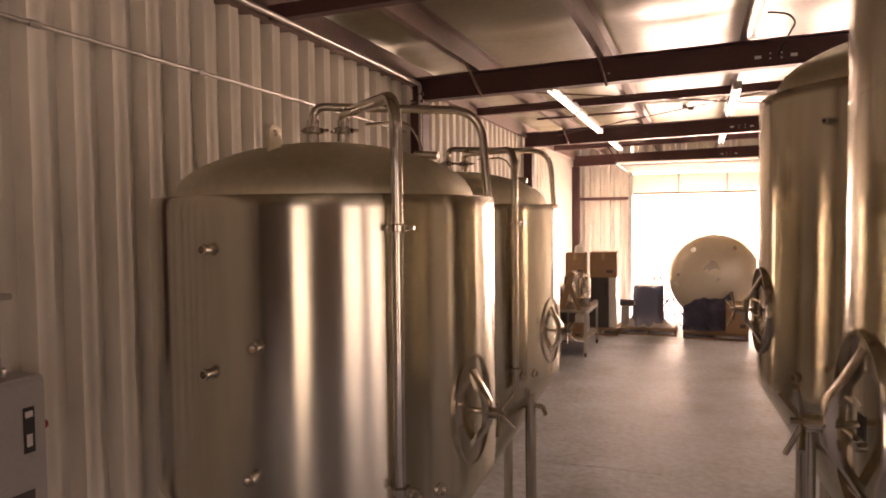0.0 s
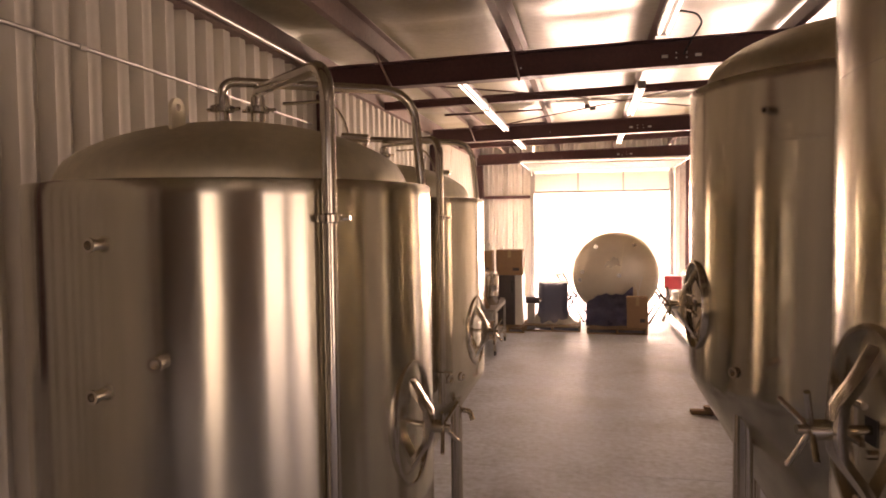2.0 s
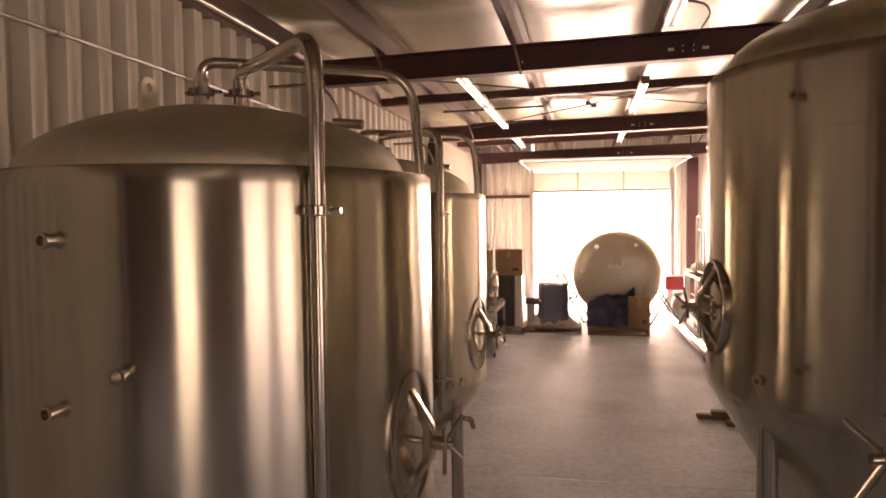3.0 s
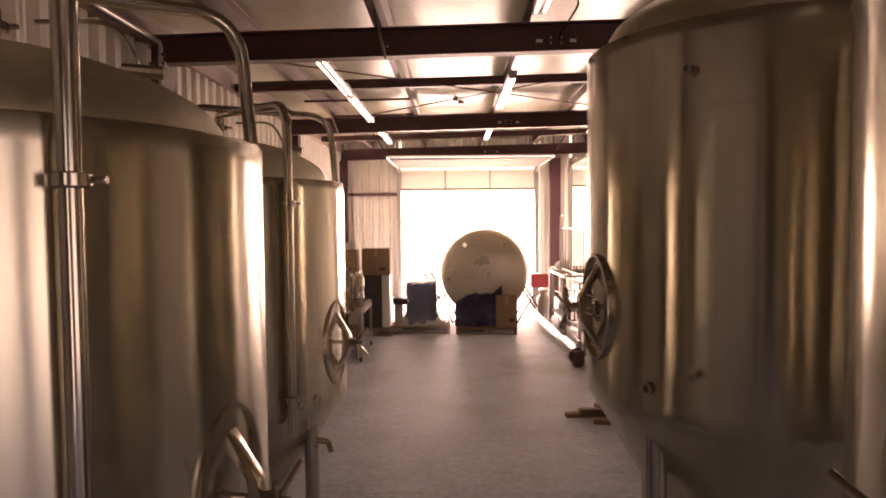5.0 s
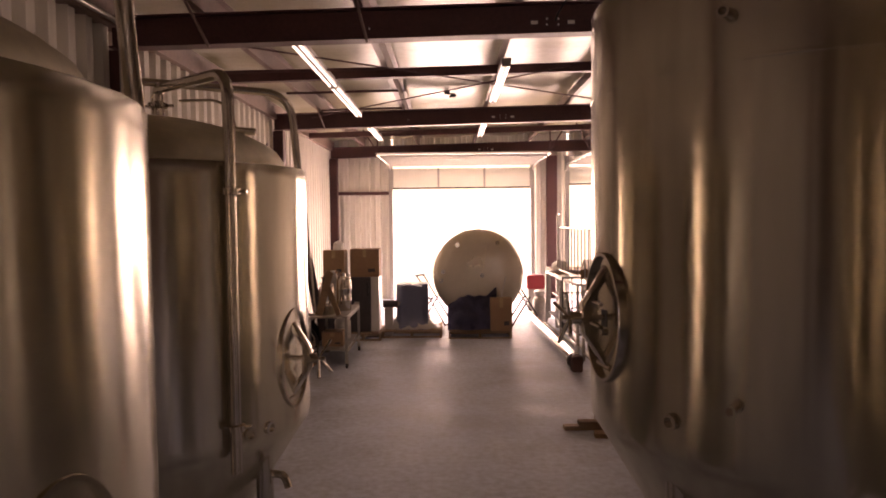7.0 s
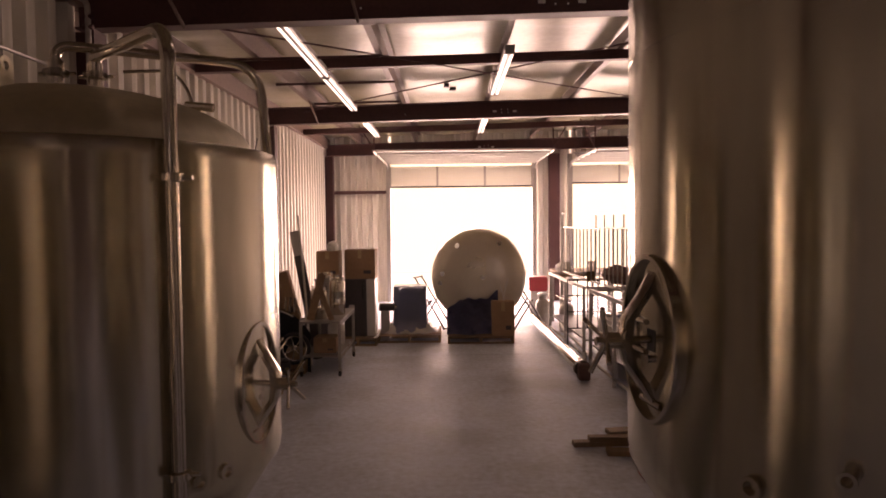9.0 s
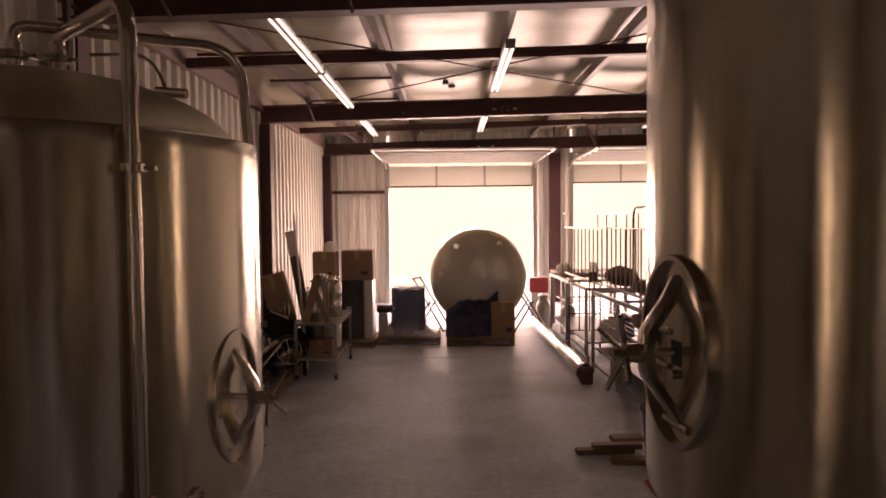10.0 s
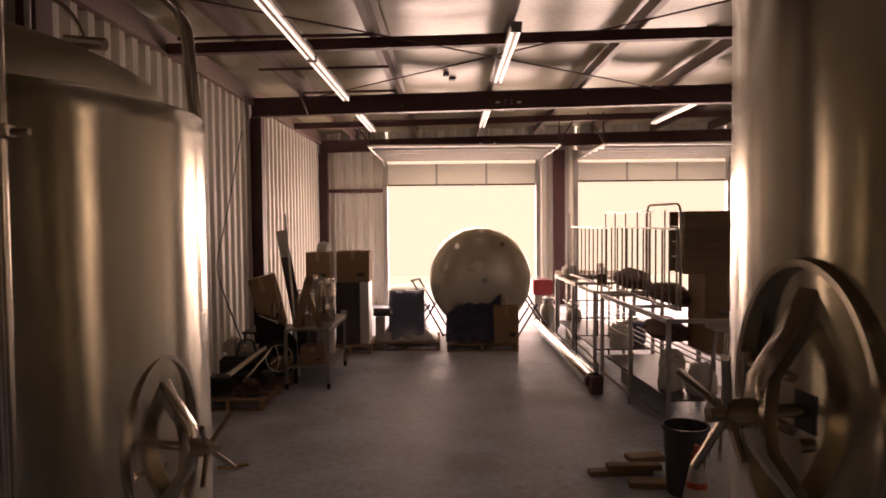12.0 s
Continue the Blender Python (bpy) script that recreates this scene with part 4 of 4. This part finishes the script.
part("top", rbox(-0.21, 0.21, -0.22, 0.22, 1.07, 1.088, 0.004), CABINET, t)
part("plinth", rbox(-0.17, 0.17, -0.18, 0.18, 0.0, 0.05, 0.004), BLACK, t)


def crumple(name, at, sx, sy, sz, material, label, category, seed, group=""):
    bm = bmesh.new()
    bmesh.ops.create_icosphere(bm, subdivisions=4, radius=1.0)
    for v in bm.verts:
        k = 1 + 0.22 * noise.noise(v.co * 1.6 + Vector((seed, 0, 0))) + 0.13 * noise.noise(v.co * 4.5 + Vector((0, seed, 0)))
        p = v.co * k
        v.co = (p.x * sx, p.y * sy, max(p.z, -0.55) * sz)
    low = min(v.co.z for v in bm.verts)
    bmesh.ops.translate(bm, vec=(0, 0, -low), verts=bm.verts)
    return solid(name, bm, material, label, category, at, group)


crumple("cloth", pose(-3.93, 14.1, 1.537), 0.10, 0.11, 0.10, WHITE, "crumpled white cloth on top of a cardboard box", "cloth", 3)
# gear hanging at the cabinet's side and its cord on the floor
t = thing("pump_motor", pose(-3.12, 14.5, 0), "small dark pump on a stand beside the cabinet", "pump")
part("stand", rbox(-0.07, 0.07, -0.09, 0.09, 0.0, 0.5, 0.01), GREYBOX, t)
part("motor", rod(bmesh.new(), (-0.10, 0, 0.56), (0.16, 0, 0.56), 0.065, 20), CABINET, t)
part("pump_head", rod(bmesh.new(), (0.16, 0, 0.56), (0.22, 0, 0.56), 0.045, 20), POLISH, t)
solid("power_cord", pipe(bmesh.new(), [(-3.12, 14.35, 0.012), (-2.98, 14.9, 0.012), (-2.9, 15.6, 0.012), (-3.1, 16.1, 0.012), (-3.2, 15.6, 0.012)], 0.009, 8, 0.25), BLACK, "looped black power cord on the floor", "cord")

# ---- machine parts on the low pallet ----
t = thing("wire_wheel", pose(-4.08, 11.95, 0.145, 0, 0, 0), "spoked wheel with a dark tyre leaning on the pallet", "wheel")
m = pose(0, 0, 0.21, 78, 0, 24)
bm = bmesh.new()
bmv = []
for i in range(40):
    a = 2 * math.pi * i / 40
    bmv.append([bm.verts.new(m @ Vector(((0.185 + 0.028 * math.cos(b)) * math.cos(a), (0.185 + 0.028 * math.cos(b)) * math.sin(a), 0.028 * math.sin(b)))) for b in np.linspace(0, 2 * math.pi, 12, endpoint=False)])
for p, q in zip(bmv, bmv[1:] + bmv[:1]):
    for k in range(12):
        bm.faces.new((p[k], p[(k + 1) % 12], q[(k + 1) % 12], q[k]))
part("tyre", bm, RUBBER, t)
part("rim", lathe(bmesh.new(), [(0.150, -0.02), (0.160, -0.02), (0.160, 0.02), (0.150, 0.02), (0.150, -0.02)], 40, m), POLISH, t)
part("hub", lathe(bmesh.new(), [(0, -0.035), (0.03, -0.035), (0.03, 0.035), (0, 0.035)], 18, m), POLISH, t)
for k in range(7):
    a = 2 * math.pi * k / 7
    part("spoke", rod(bmesh.new(), m @ Vector((0.025 * math.cos(a), 0.025 * math.sin(a), 0)), m @ Vector((0.153 * math.cos(a), 0.153 * math.sin(a), 0)), 0.008, 8), POLISH, t)
t = thing("fork_tube", pose(0, 0, 0), "polished fork tubes lying across machine parts", "tube")
part("tube_bar", rod(bmesh.new(), (-4.52, 11.2, 0.27), (-4.22, 11.85, 0.50), 0.035, 16), POLISH, t)
part("tube_bar", rod(bmesh.new(), (-4.33, 11.3, 0.22), (-4.14, 11.75, 0.48), 0.014, 12), POLISH, t)


def machine_part(at, r, h, n, material, label):
    """A finned cylinder with flanges, studs and a side port."""
    t = thing("machine_part", at, label, "machine part", "machine parts on the pallet")
    part("barrel", lathe(bmesh.new(), [(0, 0), (r * 0.95, 0), (r * 0.95, 0.03), (r * 0.62, 0.035), (r * 0.62, h), (r * 0.8, h + 0.005), (r * 0.8, h + 0.03), (r * 0.3, h + 0.05), (0, h + 0.05)], 28), material, t)
    for k in range(n):
        z = 0.05 + (h - 0.06) * k / (n - 1)
        part("fin", lathe(bmesh.new(), [(r * 0.62, z - 0.004), (r, z - 0.003), (r, z + 0.003), (r * 0.62, z + 0.004)], 28), material, t)
    for k in range(4):
        a = 0.6 + k * math.pi / 2
        part("stud", rod(bmesh.new(), (r * 0.7 * math.cos(a), r * 0.7 * math.sin(a), h + 0.03), (r * 0.7 * math.cos(a), r * 0.7 * math.sin(a), h + 0.06), 0.008, 8), POLISH, t)
    part("side_port", rod(bmesh.new(), (r * 0.6, 0, h * 0.6), (r * 1.3, -0.02, h * 0.7), 0.03, 14), material, t)
    return t


machine_part(pose(-4.55, 11.22, 0.125, 0, 0, 30), 0.14, 0.16, 6, BLACK, "dark finned cylinder casting on the pallet")
machine_part(pose(-4.22, 11.22, 0.125, 0, 0, 200), 0.10, 0.10, 4, PINKCLOTH, "rusty brown finned casting on the pallet")
machine_part(pose(-4.36, 11.52, 0.125, 0, 0, 80), 0.13, 0.13, 5, BLACK, "dark finned engine part among others")
machine_part(pose(-4.14, 11.60, 0.125, 0, 0, 140), 0.09, 0.12, 5, CABINET, "small grey finned engine part on the pallet")
t = thing("engine_block", pose(-4.52, 11.85, 0.125), "dark engine block with two pale covers on the pallet", "engine")
part("block", rbox(-0.19, 0.22, -0.2, 0.22, 0.0, 0.30, 0.03), BLACK, t)
part("cover", rbox(-0.18, 0.02, -0.14, 0.1, 0.302, 0.50, 0.05), WORN_WHITE, t, "pale grey cover")
part("cover", rbox(0.05, 0.22, -0.13, 0.08, 0.302, 0.47, 0.05), WORN_WHITE, t, "pale grey cover")
part("strap", pipe(bmesh.new(), [(0.0, -0.15, 0.30), (0.05, -0.15, 0.50), (0.2, -0.14, 0.50), (0.24, -0.14, 0.32)], 0.012, 8, 0.06), RUBBER, t)
t = thing("saddle_cover", pose(-4.14, 12.16, 0.0), "dark curved machine fairing standing behind the wheel", "fairing")
bm = bmesh.new()
g = []
for j in range(13):
    row = []
    for i in range(17):
        u, v = i / 16, j / 12
        row.append(bm.verts.new((-0.26 + 0.5 * u, 0.12 * math.sin(math.pi * u) - 0.05, v * (0.88 - 0.35 * u ** 1.5))))
    g.append(row)
for a, b in zip(g, g[1:]):
    for i in range(16):
        bm.faces.new((a[i], a[i + 1], b[i + 1], b[i]))
bmesh.ops.solidify(bm, geom=bm.faces[:], thickness=0.03)
part("shell", bm, BLACK, t)
part("trim_bar", rod(bmesh.new(), (-0.22, -0.06, 0.86), (0.0, 0.02, 0.75), 0.02, 10), POLISH, t)
for k in range(3):
    part("tap", rod(bmesh.new(), (-0.12 + 0.06 * k, 0.05, 0.80), (-0.10 + 0.06 * k, 0.05, 1.0), 0.018, 10), POLISH, t)
# a dropped clamp on the floor
t = thing("hose_clamp", pose(-3.79, 9.26, 0, 0, 0, 12), "small bronze clamp lying on the concrete floor", "clamp")
part("bar", rod(bmesh.new(), (-0.12, 0, 0.02), (0.12, 0.03, 0.02), 0.014, 10), BRONZE, t)
part("jaw", rbox(-0.05, 0.03, -0.025, 0.035, 0.0, 0.03, 0.006), BRONZE, t)

# ---- east side of the aisle ----
t = thing("steel_tube", pose(0, 0, 0), "long thick polished steel tube lying on the concrete floor", "tube")
part("shell", rod(bmesh.new(), (-0.36, 11.75, 0.115), (-0.44, 16.0, 0.115), 0.085, 32), POLISH, t)
part("collar", rod(bmesh.new(), (-0.358, 11.66, 0.115), (-0.360, 11.749, 0.115), 0.105, 32), CABINET, t)
part("end_fitting", rbox(-0.43, -0.29, 11.50, 11.66, 0.0, 0.20, 0.012), PINKCLOTH, t, "brown end fitting")
part("valve", rod(bmesh.new(), (-0.33, 11.70, 0.20), (-0.33, 11.70, 0.33), 0.03, 12), POLISH, t)


def rail_rack(at, length, label):
    """A wheeled steel frame with a lower rail, uprights and a slatted side."""
    t = thing("steel_rack", at, label, "rack", "slatted steel racks")
    D = 0.75
    for x in (0, D):
        part("top_rail", rbox(x - 0.022, x + 0.022, 0, length, 1.03, 1.075, 0.004), GALV, t)
        part("lower_rail", rbox(x - 0.015, x + 0.015, 0.02, length - 0.02, 0.09, 0.12, 0.004), GALV, t)
        for y in (0.02, length * 0.5, length - 0.02):
            part("post", rbox(x - 0.02, x + 0.02, y - 0.02, y + 0.02, 0.0, 1.03, 0.003), GALV, t)
    for y in (0.02, length * 0.5, length - 0.02):
        part("cross_rail", rbox(0.022, D - 0.022, y - 0.018, y + 0.018, 1.035, 1.07, 0.003), GALV, t)
    part("deck", rbox(0.022, D - 0.022, 0.04, length - 0.04, 0.30, 0.32, 0.003), CABINET, t)
    for k in range(6):
        part("shelf_bar", rod(bmesh.new(), (0.1 + 0.11 * k, 0.05, 0.66), (0.1 + 0.11 * k, length - 0.05, 0.66), 0.008, 8), GALV, t)
    return t


rail_rack(pose(-0.02, 10.05, 0, 0, 0, 3.2), 2.2, "long grey steel rack frame standing on the concrete floor")
rail_rack(pose(-0.16, 12.55, 0, 0, 0, 2.0), 2.6, "grey steel rack frame further along the aisle")


def slat_fence(at, length, z0, z1, n, label, hoop=0.0):
    t = thing("slatted_rail", at, label, "rail", "slatted rails on the racks")
    part("top_bar", rbox(-0.012, 0.012, 0, length, z1 - 0.02, z1, 0.003), GALV, t)
    part("bottom_bar", rbox(-0.014, 0.014, 0, length, z0, z0 + 0.03, 0.003), GALV, t)
    for i in range(n):
        y = 0.015 + (length - 0.03) * i / (n - 1)
        part("bar", rod(bmesh.new(), (0, y, z0 + 0.03), (0, y, z1 - 0.02), 0.011, 8), GALV, t)
    if hoop:
        part("hoop", pipe(bmesh.new(), [(0.02, -0.03, z0), (0.02, -0.03, z1 + hoop), (0.02, 0.95, z1 + hoop), (0.02, 0.95, z0)], 0.016, 10, 0.14), POLISH, t, "tall rounded hoop")
    return t


slat_fence(pose(0.24, 10.62, 0, 0, 0, 3), 2.0, 1.073, 1.90, 11, "grey slatted rail with a tall rounded hoop on the rack", 0.24)
slat_fence(pose(0.10, 12.75, 0, 0, 0, 3), 2.3, 1.073, 1.88, 11, "grey slatted rail standing on the far rack")
slat_fence(pose(0.62, 12.2, 0, 0, 0, 3), 2.6, 1.073, 2.1, 6, "tall thin-barred rail behind the slatted rails")
slat_fence(pose(-0.03, 15.3, 0, 0, 0, -12), 0.95, 1.05, 2.12, 7, "bright barred rail standing on the bench by the door")
# wire crate panel
t = thing("grid_rack", pose(-0.24, 13.42, 0.0), "black wire grid panel standing beside the rack", "wire panel")
for z in (0.35, 0.6, 0.85, 1.08):
    part("wire", rod(bmesh.new(), (0.0, 0, z), (0.46, 0, z), 0.009, 8), BLACK, t)
for x in (0.0, 0.15, 0.30, 0.46):
    part("wire", rod(bmesh.new(), (x, 0, 0.0 if x in (0.0, 0.46) else 0.35), (x, 0, 1.10), 0.011, 8), BLACK, t)

# bench near the door with odds and ends
t = thing("workbench", pose(0.38, 16.0, 0), "plain timber bench near the dock door", "bench")
part("top", rbox(-0.45, 0.75, -0.75, 0.45, 0.98, 1.045, 0.006), WOOD, t)
for x in (-0.4, 0.70):
    for y in (-0.70, 0.40):
        part("leg", rbox(x - 0.03, x + 0.03, y - 0.03, y + 0.03, 0, 0.98, 0.004), GALV, t)
solid("timber_beam", rbox(-0.06, 0.06, -1.2, 1.2, 0, 0.16, 0.008), WOOD, "dark timber beam lying across the racks", "beam", pose(0.32, 14.4, 1.076, 0, 0, -12))
crumple("white_bag", pose(0.05, 15.5, 1.045), 0.15, 0.12, 0.12, WHITE, "crumpled white plastic bag on the bench", "bag", 21)
crumple("brown_tarp", pose(0.46, 13.1, 1.074), 0.20, 0.60, 0.15, PINKCLOTH, "bunched brown tarpaulin on the rack", "tarpaulin", 31, "tarpaulins")
crumple("brown_tarp", pose(0.42, 11.5, 0.67), 0.22, 0.5, 0.13, PINKCLOTH, "bunched brown tarpaulin on the lower deck", "tarpaulin", 37, "tarpaulins")
crumple("brown_tarp", pose(0.46, 11.55, 1.074), 0.17, 0.50, 0.13, PINKCLOTH, "dark bunched cloth behind the slatted rail", "tarpaulin", 41, "tarpaulins")
t = thing("red_toolbox", pose(-0.25, 17.0, 0.0), "red plastic crate on a grey stand", "crate")
part("stand", rbox(-0.14, 0.16, -0.15, 0.15, 0.0, 0.55, 0.01), GREYBOX, t)
part("crate", rbox(-0.18, 0.2, -0.18, 0.18, 0.55, 0.84, 0.02), RED, t, "bright red plastic crate")


def milk_can(at):
    t = thing("milk_can", at, "pale steel can with a narrow neck on the floor", "can", "steel cans")
    part("body", lathe(bmesh.new(), [(0, 0), (0.13, 0), (0.135, 0.02), (0.135, 0.40), (0.12, 0.46), (0.085, 0.50), (0.085, 0.54), (0.10, 0.56), (0.10, 0.58), (0, 0.58)], 28), GALV, t)
    part("lid", lathe(bmesh.new(), [(0.105, 0.58), (0.11, 0.60), (0.06, 0.63), (0, 0.64)], 28), GALV, t)


milk_can(pose(-0.28, 15.9, 0))
milk_can(pose(0.05, 15.2, 0))
carton("cardboard_box", pose(0.80, 10.95, 0.62), 0.5, 0.5, 0.80, "large brown cardboard box beside the rack")
t = thing("box_stand", pose(0.86, 10.95, 0), "dark low platform under a large cardboard box", "platform")
part("top", rbox(-0.06, 0.3, -0.28, 0.28, 0.58, 0.618, 0.005), CABINET, t)
for x in (-0.03, 0.27):
    for y in (-0.25, 0.25):
        part("leg", rbox(x - 0.02, x + 0.02, y - 0.02, y + 0.02, 0, 0.58, 0.003), CABINET, t)
t = thing("wooden_crate", pose(0.62, 10.95, 1.432), "slatted wooden crate on top of a cardboard box", "crate")
for z in (0.0, 0.16, 0.32, 0.48):
    for y in (-0.24, 0.22):
        part("slat", rbox(-0.28, 0.38, y, y + 0.018, z, z + 0.156, 0.003), WOOD, t)
for x in (-0.28, 0.36):
    for y in (-0.218, 0.196):
        part("corner_post", rbox(x, x + 0.022, y, y + 0.022, 0, 0.61, 0.003), WOOD, t)
part("base", rbox(-0.25, 0.35, -0.19, 0.19, 0.0, 0.015, 0.002), WOOD, t)

# white drum, bags and boxes low in the racks
canister(pose(0.22, 12.72, 0.32), 0.15, 0.30, "white plastic drum standing on the rack's lower deck", WHITE, "containers on the floor")
canister(pose(0.48, 13.05, 0.32), 0.15, 0.30, "dark blue plastic drum behind a white one", BLUE, "containers on the floor")
crumple("white_bag", pose(0.15, 10.5, 0.32), 0.13, 0.13, 0.26, WHITE, "bulging white plastic bag on the rack's lower deck", "bag", 51)
crumple("white_bag", pose(0.36, 10.28, 0.32), 0.14, 0.12, 0.2, WHITE, "slumped white plastic bag beside a fuller one", "bag", 55)
t = thing("plastic_tote", pose(-0.02, 11.75, 0), "low grey plastic tote on the floor by the rack", "tote")
part("tub", rbox(0.06, 0.6, -0.2, 0.3, 0.0, 0.22, 0.03), GREYBOX, t)
part("rim", rbox(0.04, 0.62, -0.22, 0.32, 0.221, 0.24, 0.008), GREYBOX, t)
solid("long_hose", pipe(bmesh.new(), [(-0.1, 15.3, 0.30), (-0.2, 14.0, 0.22), (-0.12, 13.0, 0.16), (-0.02, 12.3, 0.02)], 0.02, 10, 0.3), WHITE, "pale hose sloping down to the floor beside the rack", "hose")

# stool, bucket, cone and boards
t = thing("stool", pose(0.36, 9.55, 0), "round-topped steel stool with splayed legs", "stool")
part("seat", lathe(bmesh.new(), [(0, 1.06), (0.20, 1.06), (0.225, 1.075), (0.225, 1.105), (0.21, 1.115), (0, 1.115)], 36), WORN_WHITE, t)
for k in range(4):
    a = math.pi / 4 + k * math.pi / 2
    part("leg", rod(bmesh.new(), (0.26 * math.cos(a), 0.26 * math.sin(a), 0.0), (0.15 * math.cos(a), 0.15 * math.sin(a), 1.06), 0.016, 10), POLISH, t)
part("foot_ring", pipe(bmesh.new(), [(0.23 * math.cos(a), 0.23 * math.sin(a), 0.35) for a in np.linspace(0, 2 * math.pi, 33)], 0.011, 8), POLISH, t)
t = thing("bucket", pose(-0.32, 8.75, 0), "tall dark plastic bin with a thick rim", "bin")
part("shell", lathe(bmesh.new(), [(0, 0.0), (0.125, 0.0), (0.155, 0.47), (0.172, 0.475), (0.172, 0.50), (0.155, 0.50), (0.148, 0.47), (0.12, 0.02), (0, 0.02)], 40), CABINET, t)
part("handle", pipe(bmesh.new(), [(0.172, 0, 0.46), (0.19, 0.0, 0.36), (0.17, 0.0, 0.25)], 0.007, 8, 0.03), GALV, t)
t = thing("traffic_cone", pose(-0.40, 8.30, 0), "worn orange traffic cone with pale bands", "traffic cone")


def cone_band(z0, z1):
    f = lambda z: 0.115 - 0.20 * z
    return lathe(bmesh.new(), [(f(z0) - 0.012, z0), (f(z0), z0), (f(z1), z1), (max(0.004, f(z1) - 0.012), z1)], 32)


part("base", rbox(-0.15, 0.15, -0.15, 0.15, 0.0, 0.025, 0.01), ORANGE, t)
for z0, z1, mm in ((0.025, 0.12, ORANGE), (0.121, 0.22, WORN_WHITE), (0.221, 0.26, ORANGE), (0.261, 0.38, WORN_WHITE), (0.381, 0.50, ORANGE)):
    part("band", cone_band(z0, z1), mm, t)
for at, w, l, lab in ((pose(-0.70, 9.10, 0, 0, 0, 3), 0.5, 0.09, "raw timber offcut on the concrete floor"), (pose(-0.60, 9.09, 0.045, 0, 0, 1), 0.42, 0.09, "short timber offcut lying on another"),
                      (pose(-0.55, 8.86, 0, 0, 0, -6), 0.3, 0.12, "small timber offcut near the bin"), (pose(-0.42, 9.42, 0, 0, 0, 8), 0.3, 0.14, "dark timber offcut by the rack")):
    solid("timber_offcut", rbox(-w / 2, w / 2, -l / 2, l / 2, 0, 0.045, 0.004), WOOD, lab, "timber", at, group="timber offcuts")
